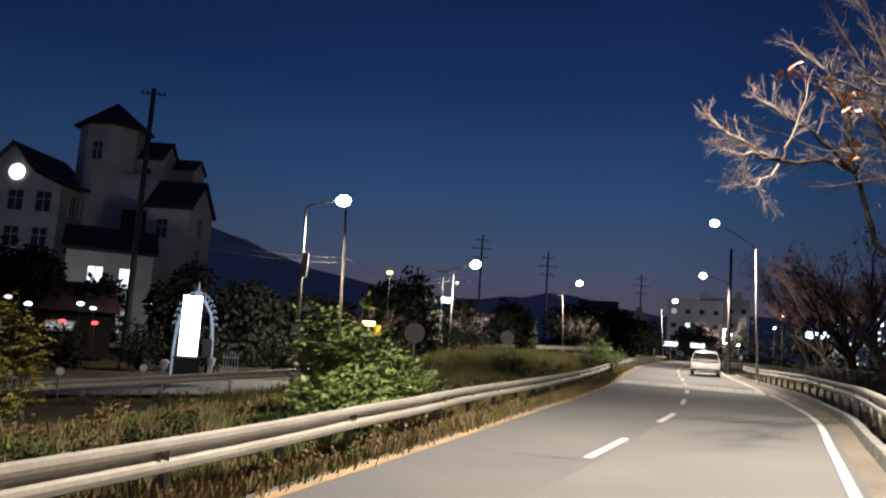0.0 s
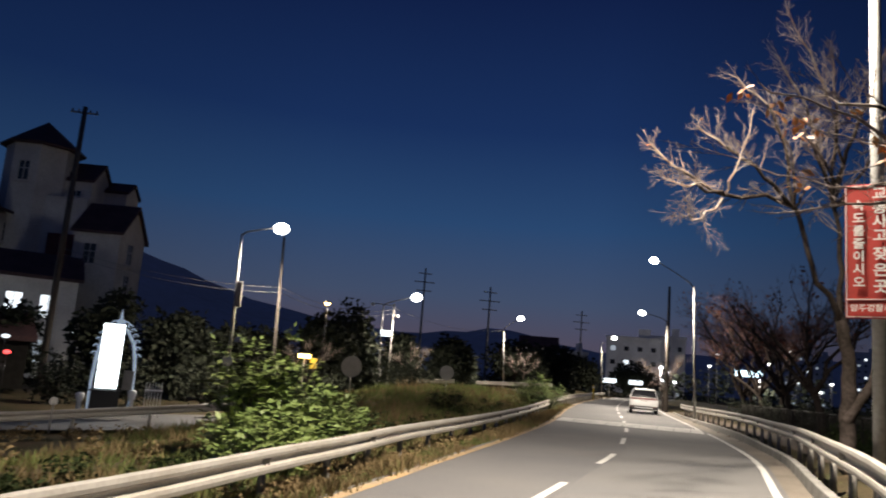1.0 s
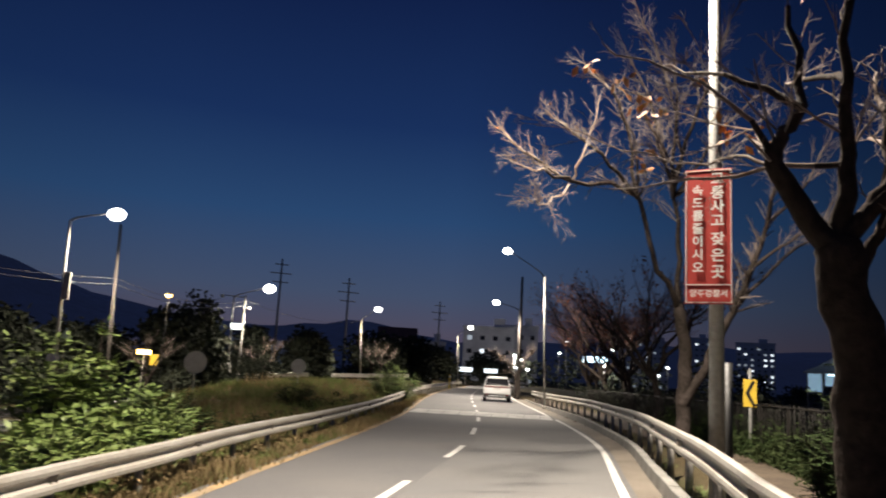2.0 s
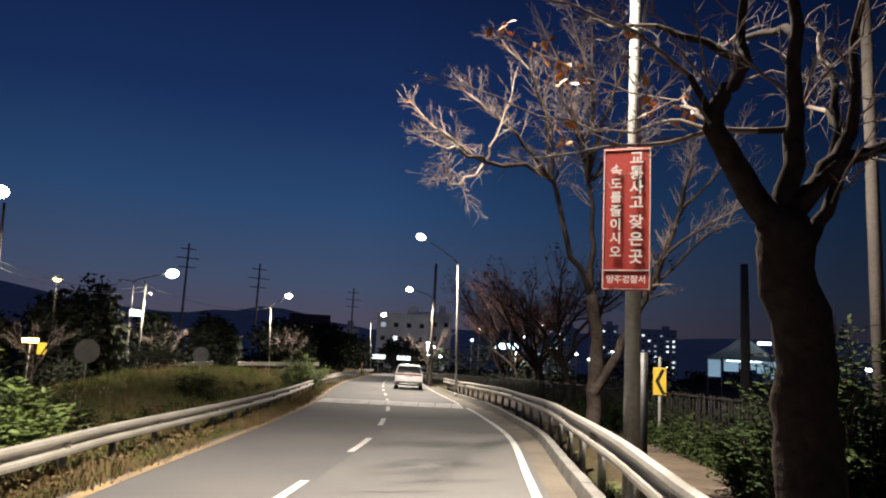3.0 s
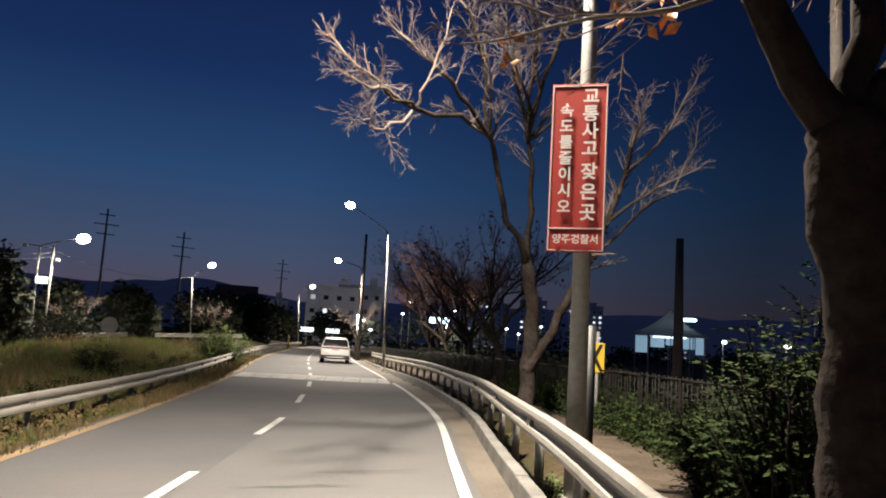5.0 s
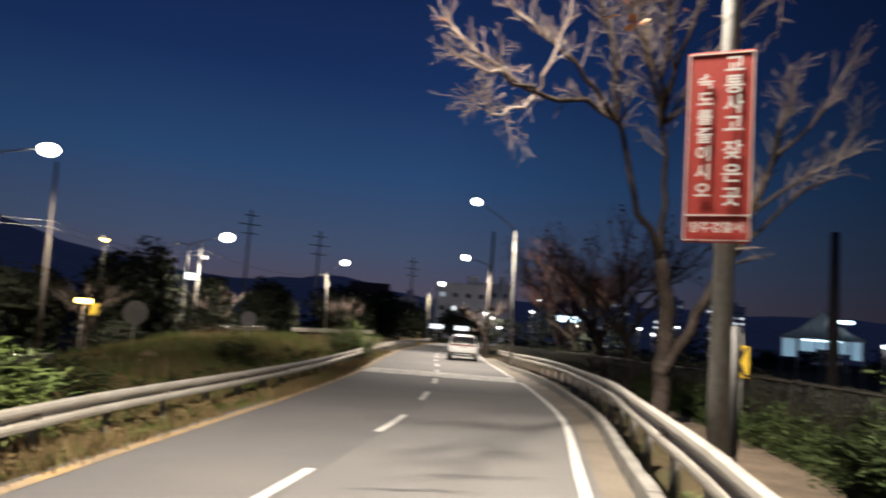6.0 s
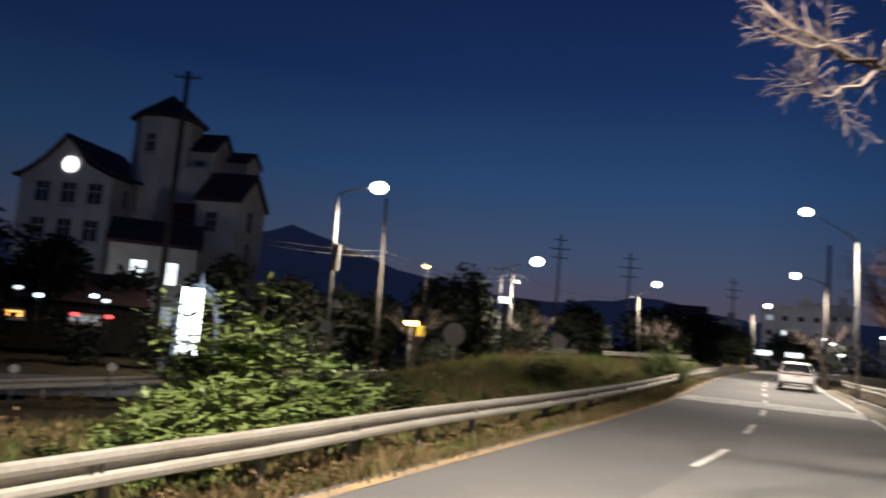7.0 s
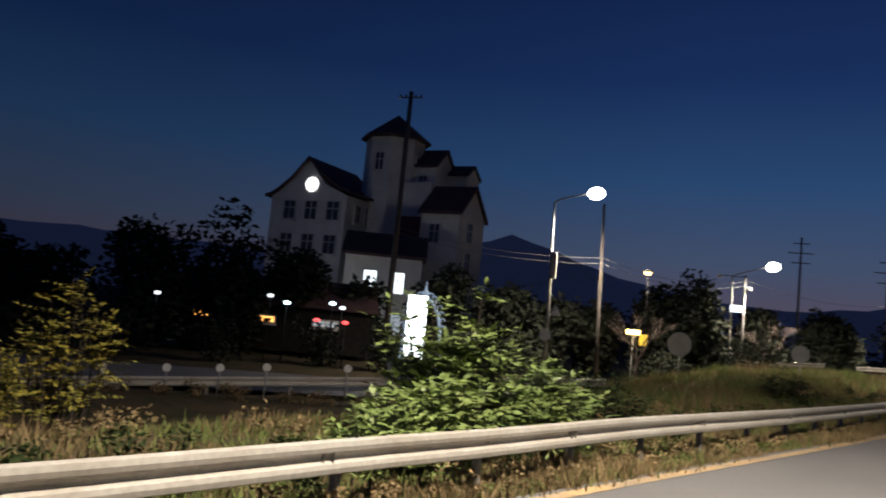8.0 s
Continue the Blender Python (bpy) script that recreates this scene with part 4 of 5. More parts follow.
def chevron_sign():
    t = thing("chevron_sign", (10.72, 16.3, ground_z(10.72, 16.3), 0, 0, -32), "yellow bend sign with a black chevron on a post", "sign")
    z = 1.74 - ground_z(10.72, 16.3)
    part("post", rod((0, 0.05, -0.3), (0, 0.05, z + 0.55), 0.035), POLE, t)
    part("plate", boxes(((0, 0, z), (0.29, 0.02, 0.62), 0, 0.006)), SIGN_YELLOW, t)
    bm = bmesh.new()
    for sg in (1, -1):
        pts = [(-0.10, 0.0), (0.04, sg * 0.27), (0.115, sg * 0.27), (-0.015, 0.0)]
        vs = [bm.verts.new((x, -0.016, z + h)) for x, h in pts]
        bm.faces.new(vs if sg > 0 else vs[::-1])
    bmesh.ops.solidify(bm, geom=bm.faces[:], thickness=0.003)
    part("chevron", bm, BLACK, t, "black chevron")


chevron_sign()
part("dark_post", rod((0, 0, -0.3), (0, 0, 1.85), 0.06), BLACK, thing("bollard_post", (6.15, 9.95, 0.3), "dark steel post beside the lamp post", "post"))

# things fixed to the slim lamp post on the left bank
t_ = thing("post_sign", (-11.93, 43.75, 0.9), "white round sign on the slim lamp post", "sign")
part("plate", tube(bmesh.new(), [(0, -0.10, 0.5), (0, -0.08, 0.5)], [0.32, 0.32], 24), WHITE, t_)
part("clamp", boxes(((0, 0.0, 0.5), (0.1, 0.18, 0.06))), STEEL_DARK, t_)
t_ = thing("triangle_sign", (-11.6, 43.75, 2.4), "white triangular sign on the slim lamp post", "sign")
bm_ = bmesh.new()
prism(bm_, [(-0.15, -0.0), (0.45, 0.0), (0.15, 0.55)], 0.0, 0.02)
bmesh.ops.transform(bm_, matrix=pose(0, 0, 0.1, 90, 0, 0), verts=bm_.verts)
part("plate", bm_, WHITE, t_)
part("clamp", boxes(((-0.15, 0.04, 0.3), (0.3, 0.06, 0.05))), STEEL_DARK, t_)
t_ = thing("equipment_box", (-11.8, 43.72, 4.6), "tall grey equipment box on the slim lamp post", "cabinet")
part("case", boxes(((0.02, 0.0, 0.7), (0.34, 0.22, 1.5), 0, 0.03)), SIGN_BACK, t_)
part("bracket", boxes(((0, 0.14, 0.7), (0.12, 0.12, 0.1))), STEEL_DARK, t_)


# camera mast beside the second lamp
t_ = thing("camera_mast", (-3.85, 65.95, 0.3), "grey camera mast with a lit white box", "mast")
part("pole", rod((0, 0, -0.8), (0, 0, 7.1), 0.11, 0.08), POLE, t_)
part("arm", rod((0, 0, 6.9), (-1.9, 0, 7.0), 0.04), POLE, t_)
for x_, z_ in ((-1.9, 6.9), (0.35, 6.0)):
    part("camera_head", boxes(((x_, -0.1, z_), (0.3, 0.5, 0.24), 0, 0.05)), WHITE, t_)
part("light_box", boxes(((-0.55, -0.15, 4.4), (0.85, 0.12, 0.5), 0, 0.02)), LIT_WHITE, t_, "lit white display box")
part("cabinet", boxes(((-0.9, -0.1, 0.55), (0.55, 0.4, 1.5), 0, 0.03)), SIGN_BACK, t_, "grey control cabinet")


# ---- utility poles and cables ----
def utility_pole(x, y, z, h, label, r=0.16, arms=1, material=CONCRETE, lean=0.0):
    t = thing("utility_pole", (x, y, z, 0, 0, 10), label, "utility pole")
    part("pole", rod((0, 0, -0.6), (lean, 0, h), r * 1.15, r * 0.75, 14), material, t)
    for i in range(arms):
        a = part("cross_arm", boxes(((lean * 0.95, 0, h - 0.4 - 0.8 * i), (1.7, 0.09, 0.09))), STEEL_DARK, t)
        part("insulator", boxes(*[((lean * 0.95 + q, 0, h - 0.27 - 0.8 * i), (0.08, 0.08, 0.18)) for q in (-0.75, -0.35, 0.35, 0.75)]), CONCRETE, a)
    return t


utility_pole(-10.2, 48.6, ground_z(-10.2, 48.6), 11.2, "tall concrete utility pole behind the lamp", 0.11, arms=0, lean=-0.35)
utility_pole(-24.2, 46.9, -1.6, 18.6, "tall dark utility pole before the castle house", 0.2, arms=1)
utility_pole(20.5, 25.1, ground_z(20.5, 25.1), 6.6, "dark concrete utility pole beyond the fence", 0.19, arms=0)
utility_pole(10.6, 10.4, ground_z(10.6, 10.4), 10.5, "dim concrete utility pole among ivy", 0.10, arms=1)
utility_pole(19.0, 60.6, 0.0, 10.2, "dark concrete utility pole beside the far lamp", 0.14, arms=0)


def mast(x, y, h, label):
    """A power pole with three cross arms."""
    t = thing("power_pole", (x, y, 0, 0, 0, 12), label, "power pole", group="power poles on the horizon")
    part("pole", rod((0, 0, -1), (0, 0, h), 0.32, 0.18, 8), STEEL_DARK, t)
    for i, w in enumerate((3.0, 4.6, 3.4)):
        part("cross_arm", boxes(((0, 0, h - 1.2 - 1.9 * i), (w, 0.22, 0.2))), STEEL_DARK, t)


mast(-3.2, 162, 24, "tall dark power pole with cross arms far off")
mast(11.4, 162, 21, "dark power pole with cross arms far off")
mast(39.0, 199, 21, "thin dark power pole on the horizon")


def cable(a, b, sag, r=0.013):
    pts = [Vector(a).lerp(Vector(b), i / 10) - Vector((0, 0, sag * 4 * (i / 10) * (1 - i / 10))) for i in range(11)]
    return part("strand", tube(bmesh.new(), pts, [r] * 11, 5), STEEL_DARK, thing("overhead_cable", (0, 0, 0), "thin overhead cable between poles", "cable", group="overhead cables"))


for dz in (0.0, 0.35):
    cable((-24.2, 46.9, 7.2 + dz), (-10.4, 48.6, 6.0 + dz), 0.5)
    cable((-10.4, 48.6, 6.0 + dz), (-3.9, 65.9, 6.5 + dz), 0.7)
cable((-3.9, 65.9, 7.0), (7.8, 84, 7.0), 0.8)

# ---- rails of the neighbouring roads ----
guardrail(lambda s: (s, s * 1.0 + 40.1), lambda s: -0.98 + 0.091 * (s + 16.5), -31, -6, 4.0, 1, "old steel guardrail of the lower road")
guardrail(lambda s: (s, 62.2), lambda s: 0.86 + 0.08 * (s + 2.8), -3.2, 1.8, 4.0, 1, "short far guardrail on the upper bank")
guardrail(lambda s: (s, 67.2 - 0.13 * (s - 4.4)), lambda s: 1.24 + 0.045 * (s - 4.4), 4.0, 10.6, 4.0, 1, "far guardrail on the upper bank")
for x_, y_, z_ in ((-18.6, 20.6, -1.0), (-17.2, 22.0, -0.86), (-16.0, 23.2, -0.74), (-14.9, 24.3, -0.62), (-12.7, 26.0, -0.42)):
    t_ = thing("delineator", (x_ - 0.3, y_ + 0.3, z_, 0, 0, 45), "small white reflector post behind the rail", "delineator", group="reflector posts on the lower road")
    part("post", rod((0, 0, -1.0), (0, 0, 0.0), 0.03), SIGN_BACK, t_)
    part("reflector", tube(bmesh.new(), [(0, -0.02, 0.08), (0, 0.02, 0.08)], [0.14, 0.14], 16), WHITE, t_)

lower = raw("lower_road", [(-41, 0, -1.50), (-46, 6, -1.50), (-8, 43, -1.45), (-3.5, 37.8, -1.45)], [(0, 3, 2, 1)], ASPHALT)
tagged(lower, "dark asphalt lower road beyond the bank", "road", kind="structure")


# ---- the fence by the footpath ----
def fence():
    t = thing("fence", (0, 0, 0), "low dark metal picket fence overgrown with weeds", "fence")
    rng = random.Random(4)
    y = 3.0
    pk = mesh_of(rod((0, 0, 0), (0, 0, 1.02), 0.011, n=6), "picket", FENCE)
    ps = mesh_of(boxes(((0, 0, 0.55), (0.06, 0.06, 1.25), 0, 0.006)), "post", FENCE)
    while y < 44:
        a, b = at_offset(y, 6.75), at_offset(y + 2.0, 6.75)
        z = verge(y)
        piece("post", ps, t, pose(a[0], a[1], z - 0.1))
        for h in (0.18, 1.08):
            part("fence_rail", rod((a[0], a[1], z + h), (b[0], b[1], verge(y + 2) + h), 0.022, n=6), FENCE, t)
        for i in range(1, 11):
            f = i / 11
            piece("picket", pk, t, pose(a[0] + (b[0] - a[0]) * f, a[1] + (b[1] - a[1]) * f, z + 0.1, rng.uniform(-1, 1), rng.uniform(-1, 1), 0))
        y += 2.0 * side(y)[0]


fence()


# ---- dark shrubs and trees ----
def clump(rng, c, size, count, leaf):
    """Leaves scattered through lobes of an uneven crown."""
    spots = []
    lobes = [(Vector((rng.gauss(0, 0.30) * size[0], rng.gauss(0, 0.30) * size[1], rng.uniform(-0.7, 0.62) * size[2])), rng.uniform(0.40, 0.66)) for _ in range(13)]
    while len(spots) < count:
        o, s = rng.choice(lobes)
        d = Vector((rng.gauss(0, 1), rng.gauss(0, 1), rng.gauss(0, 1))).normalized() * rng.uniform(0.55, 1.0)
        p = o + Vector((d.x * size[0], d.y * size[1], d.z * size[2])) * s
        spots.append(Vector(c) + p)
    return leaf_mesh(rng, spots, leaf, 0.02, 0.1)


def dark_tree(seed, x, y, h, w, label="dark leafy tree standing against the dusk sky", leaf=0.55, count=3600, low=0.02, group="dark trees", material=None):
    rng = random.Random(seed)
    z = ground_z(x, y)
    t = thing("tree", (x, y, z, 0, 0, 0), label, "tree", group)
    part("trunk", tube(bmesh.new(), [(0, 0, -0.4), (0.05, 0, h * 0.3), (-0.05, 0.05, h * 0.75)], [w * 0.06, w * 0.045, w * 0.012], 8), BARK, t)
    mid = h * (1 + low) / 2
    v, f = clump(rng, (0, 0, mid), (w / 2, w / 2, h * (1 - low) / 2), count, leaf)
    tagged(raw("crown", v, f, material or CONIFER, t), kind="stuff")
    return t


rng_ = random.Random(77)
for k, (x, y, h, w) in enumerate([(-33.5, 35.5, 8.2, 6.0), (-30.4, 38.6, 8.6, 5.6), (-38.5, 31.0, 6.4, 6.0), (-42.0, 27.0, 6.2, 6.0), (-45.0, 22.0, 6.0, 6.0), (-29.0, 43.0, 6.5, 4.5), (-26.4, 46.0, 5.4, 4.0),
                                  (-22.0, 50.5, 6.8, 4.6), (-18.5, 52.0, 6.4, 5.0), (-15.5, 54.5, 6.0, 5.0), (-12.5, 57.0, 5.2, 4.6), (-9.0, 60.0, 7.4, 5.0), (-6.6, 63.5, 8.4, 5.4), (-9.5, 68.0, 7.0, 6.0),
                                  (-3.0, 74.0, 6.4, 6.0), (1.5, 78.0, 6.0, 6.0), (3.0, 90.0, 6.5, 8.0), (11.0, 96.0, 6.2, 8.0), (17.0, 104.0, 6.0, 8.0), (24.0, 122.0, 6.0, 9.0), (34.0, 126.0, 6.0, 9.0)]):
    dark_tree(100 + k, x, y, h, w, leaf=0.55 if y < 60 else 0.6)
for k, (x, y, h, w) in enumerate([(-20.2, 41.0, 2.8, 2.6), (-17.2, 43.5, 3.0, 3.0), (-23.2, 38.4, 2.6, 3.0), (-26.5, 33.6, 2.4, 3.0), (-29.6, 29.6, 2.3, 3.2), (-32, 26, 2.2, 3.2), (-14.2, 47.2, 2.4, 3.0), (-7.0, 51.5, 2.2, 3.4), (-1.5, 55.0, 2.0, 4.0)]):
    dark_tree(140 + k, x, y, h, w, "dark rounded shrub along the lower road", 0.28, 900, 0.0, "dark shrubs")


def thicket(name, seed, picks, h, leaf, count, material, label, category="shrubs"):
    """A long uneven belt of shrubs. picks: (x, y) places."""
    rng = random.Random(seed)
    v, f = [], []
    for x, y in picks:
        hh = h * rng.uniform(0.6, 1.2)
        a, b = clump(rng, (x, y, ground_z(x, y) + hh * 0.45), (hh * 0.8, hh * 0.8, hh * 0.55), count, leaf)
        n_ = len(v)
        v += a
        f += [tuple(i + n_ for i in q) for q in b]
    return tagged(raw(name, v, f, material), label, category, kind="stuff")


thicket("hedgerow", 1, [at_offset(2 + 1.7 * i, 8.6 + rng_.uniform(-0.7, 1.2)) for i in range(32)], 1.35, 0.20, 330, CONIFER, "dark belt of shrubs beyond the fence")
thicket("fence_weeds", 2, [at_offset(6 + 0.75 * i, 6.85 + rng_.uniform(-0.2, 0.3)) for i in range(28)], 0.9, 0.085, 430, LEAF_DARK, "dark green creeper over the fence")
thicket("creeper", 12, [at_offset(7 + 0.5 * i, 6.55 + rng_.uniform(-0.15, 0.15)) for i in range(40)], 0.62, 0.075, 260, LEAF_DARK, "dark creeper hanging over the fence pickets", "creeper")
thicket("footpath_weeds", 3, [at_offset(7 + 0.8 * i, 6.5 + rng_.uniform(-0.1, 0.25)) for i in range(22)], 0.3, 0.06, 90, LEAF_DARK, "low weeds at the foot of the fence", "weeds")
thicket("far_hedge", 4, [(12 + 9 * i + rng_.uniform(-3, 3), 22 + 75 * math.exp(-((i - 0) / 3.0) ** 2) + rng_.uniform(-3, 3)) for i in range(3, 12)], 2.6, 0.5, 330, CONIFER, "dark shrubs in the fields")
thicket("far_woods", 5, [(-130 + 9.0 * i, 150 + rng_.uniform(-8, 8) - 0.0 * i) for i in range(36)], 7.0, 1.3, 240, CONIFER, "dark line of far woods", "woods")
thicket("far_woods", 6, [(60 + 70 * math.cos(a), 60 + 80 * math.sin(a)) for a in [(-1.0 + 0.085 * i) for i in range(22)]], 3.6, 1.0, 240, CONIFER, "dark low woods beyond the fields", "woods")
rw = [(rail_l_x(4.5 + 0.42 * i) + rng_.uniform(-0.25, 0.45), 4.5 + 0.42 * i) for i in range(75)]
thicket("verge_weeds", 7, rw, 0.20, 0.055, 110, GRASS, "low leafy weeds under the guardrail", "weeds")
rw = [(rail_l_x(4.5 + 0.4 * i) + rng_.uniform(-0.2, 0.25), 4.5 + 0.4 * i) for i in range(85)]
thicket("dry_verge_weeds", 10, rw, 0.30, 0.07, 130, DRY, "dry brown weeds under the guardrail", "weeds")
rw = [(rail_l_x(5 + 0.5 * i) - 0.5 - 2.6 * rng_.random(), 5 + 0.5 * i) for i in range(80)]
thicket("bank_weeds", 8, rw, 0.42, 0.09, 150, LEAF_DARK, "dark leafy weeds on the bank", "weeds")
rw = [(rail_l_x(8 + 0.6 * i) - 0.6 - 4.5 * rng_.random(), 8 + 0.6 * i) for i in range(90)]
rw2 = [(x_, x_ + 39.3 + rng_.uniform(-0.9, 0.3)) for x_ in [-31 + 0.42 * i for i in range(56)]]
thicket("rail_weeds", 13, rw2, 0.55, 0.11, 120, DRY, "dry brown weeds before the lower rail", "weeds")
thicket("dry_weeds", 9, rw, 0.45, 0.08, 130, DRY, "dry brown weeds on the bank", "weeds")
bush(11, 6.75, 7.55, 2.6, 1.9, 70, "tall dark green ivy mass by the footpath", LEAF_DARK, 0.085, per=16)
bush(12, 7.6, 6.6, 3.0, 1.8, 60, "dark green ivy climbing beside the fence", LEAF_DARK, 0.085, per=16)
bush(13, 7.0, 8.9, 1.3, 1.3, 34, "low dark creeper on the fence", LEAF_DARK, 0.08)
for k, (x, y) in enumerate([(9.0, 82.0), (10.5, 86.5), (-2.2, 66.8), (-8.4, 50.6), (19.5, 63.0)]):
    z = ground_z(x, y)
    rr = random.Random(k + 50)
    tree(60 + k, (x, y, z), [(x, y, z), (x, y, z + 1.0), (x + 0.1, y, z + 1.7)],
         [(2, 0.06, (x + 2.0 * math.cos(a), y + 2.0 * math.sin(a), z + 4.4 * rr.uniform(0.7, 1.0))) for a in (0.4, 1.7, 3.0, 4.2, 5.4)], 0.12, 2, "small bare tree lit pale by a lamp", every=0, dens=1.0)


# ---- hills round the horizon ----
def ridge(name, seed, r, a0, a1, height, label, depth=300):
    verts, n = [], 140
    for i in range(n):
        a = a0 + (a1 - a0) * i / (n - 1)
        h = height(a) * (1 + 0.07 * noise.noise((a * 9, seed, 0)) + 0.07 * noise.noise((a * 40, seed, 5)) + 0.03 * noise.noise((a * 140, seed, 9)))
        for rr, hh in ((r - 60, -8), (r, h * 0.55), (r + depth * 0.4, h), (r + depth, -10)):
            verts.append((rr * math.sin(a), rr * math.cos(a), hh))
    faces = [(i * 4 + j, (i + 1) * 4 + j, (i + 1) * 4 + j + 1, i * 4 + j + 1) for i in range(n - 1) for j in range(3)]
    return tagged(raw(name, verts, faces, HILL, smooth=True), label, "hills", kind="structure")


def ridge_height(a):
    d = math.degrees(a)
    return 52 + 62 * math.exp(-((d + 22) / 9) ** 2) + 14 * math.exp(-((d - 5) / 3.5) ** 2) + 20 * math.exp(-((d + 50) / 14) ** 2) - 8 * math.exp(-((d - 14) / 4) ** 2)


ridge("backdrop", 3, 900, radians(-120), radians(110), ridge_height, "dark wooded hills in bluish haze on the horizon")


# ---- the castle-like house ----
def gable_block(parent, x0, x1, y0, y1, z0, eave, top, along="x", over=0.35, wall=STUCCO):
    """A wall block with gables, and a tiled roof of real thickness over it."""
    bm = bmesh.new()
    if along == "x":
        ym = (y0 + y1) / 2
        prof = [(y0, z0), (y1, z0), (y1, eave), (ym, top), (y0, eave)]
        ends = [[bm.verts.new((x, a, b)) for a, b in prof] for x in (x0, x1)]
    else:
        xm = (x0 + x1) / 2
        prof = [(x0, z0), (x1, z0), (x1, eave), (xm, top), (x0, eave)]
        ends = [[bm.verts.new((a, y, b)) for a, b in prof] for y in (y1, y0)]
    for i in range(5):
        bm.faces.new((ends[0][i], ends[0][(i + 1) % 5], ends[1][(i + 1) % 5], ends[1][i]))
    bm.faces.new(ends[0][::-1])
    bm.faces.new(ends[1])
    bmesh.ops.recalc_face_normals(bm, faces=bm.faces[:])
    part("wall", bm, wall, parent)
    bm = bmesh.new()
    th = 0.28
    if along == "x":
        hy = (y1 - y0) / 2
        sl = (top - eave) / hy
        for s in (-1, 1):
            pr = [((y0 + y1) / 2, top + 0.03), ((y0 + y1) / 2 + s * (hy + over), top - sl * (hy + over) + 0.03)]
            q = [(x0 - over, pr[0]), (x1 + over, pr[0]), (x1 + over, pr[1]), (x0 - over, pr[1])]
            lo = [bm.verts.new((x, p[0], p[1])) for x, p in q]
            hi = [bm.verts.new((x, p[0], p[1] + th)) for x, p in q]
            for i in range(4):
                bm.faces.new((lo[i], lo[(i + 1) % 4], hi[(i + 1) % 4], hi[i]))
            bm.faces.new(lo)
            bm.faces.new(hi)
    else:
        hx = (x1 - x0) / 2
        sl = (top - eave) / hx
        for s in (-1, 1):
            pr = [((x0 + x1) / 2, top + 0.03), ((x0 + x1) / 2 + s * (hx + over), top - sl * (hx + over) + 0.03)]
            q = [(y0 - over, pr[0]), (y1 + over, pr[0]), (y1 + over, pr[1]), (y0 - over, pr[1])]
            lo = [bm.verts.new((p[0], y, p[1])) for y, p in q]
            hi = [bm.verts.new((p[0], y, p[1] + th)) for y, p in q]
            for i in range(4):
                bm.faces.new((lo[i], lo[(i + 1) % 4], hi[(i + 1) % 4], hi[i]))
            bm.faces.new(lo)
            bm.faces.new(hi)
    bmesh.ops.recalc_face_normals(bm, faces=bm.faces[:])
    part("roof", bm, ROOF, parent)


def window(parent, x, y, z, w, h, pane=PANE, face="front", frame_mat=STUCCO):
    """A framed window, set proud on a front (-y) or a side (+x) wall."""
    rz = 0 if face == "front" else 90
    m = pose(x, y, z, 0, 0, rz)
    fr = bmesh.new()
    outer, inner = [(-w / 2 - 0.12, -h / 2 - 0.12), (w / 2 + 0.12, -h / 2 - 0.12), (w / 2 + 0.12, h / 2 + 0.12), (-w / 2 - 0.12, h / 2 + 0.12)], [(-w / 2, -h / 2), (w / 2, -h / 2), (w / 2, h / 2), (-w / 2, h / 2)]
    grid = [[fr.verts.new(m @ Vector((x_, y_, z_))) for x_, z_ in loop] for loop, y_ in ((outer, 0.02), (outer, -0.12), (inner, -0.12), (inner, 0.02))]
    for a_, b_ in zip(grid, grid[1:]):
        for i in range(4):
            fr.faces.new((a_[i], a_[(i + 1) % 4], b_[(i + 1) % 4], b_[i]))
    ob = part("window", fr, frame_mat, parent)
    for c, s in (((0, -0.05, 0), (0.07, 0.06, h)), ((0, -0.05, h * 0.12), (w, 0.05, 0.06))):
        mb = bmesh.new()
        box(mb, c, s, 0, 0, m)
        part("glazing_bar", mb, frame_mat, ob)
    sb = bmesh.new()
    box(sb, (0, -0.10, -h / 2 - 0.17), (w + 0.4, 0.26, 0.10), 0, 0, m)
    part("sill", sb, frame_mat, ob)
    pb = bmesh.new()
    box(pb, (0, -0.015, 0), (w, 0.05, h), 0, 0, m)
    part("pane", pb, pane, ob)


def swept_roof(parent, x0, x1, y0, y1, eave, top):
    """The long side of a roof that flattens towards its eave."""
    bm = bmesh.new()
    prof = [(0.0, 0.0), (0.45, 0.56), (0.8, 0.87), (1.0, 1.0), (1.18, 1.06)]
    rows = []
    for y in (y0, y1):
        for dz in (0.0, 0.26):
            rows.append([bm.verts.new((x0 + (x1 - x0) * u, y, top + (eave - top) * w + dz)) for u, w in prof])
    for i in range(len(prof) - 1):
        bm.faces.new((rows[1][i], rows[1][i + 1], rows[3][i + 1], rows[3][i]))
        bm.faces.new((rows[0][i], rows[2][i], rows[2][i + 1], rows[0][i + 1]))
        for k in (0, 2):
            bm.faces.new((rows[k][i], rows[k][i + 1], rows[k + 1][i + 1], rows[k + 1][i]))
    bm.faces.new((rows[0][-1], rows[2][-1], rows[3][-1], rows[1][-1]))
    bmesh.ops.recalc_face_normals(bm, faces=bm.faces[:])
    part("roof", bm, ROOF, parent)


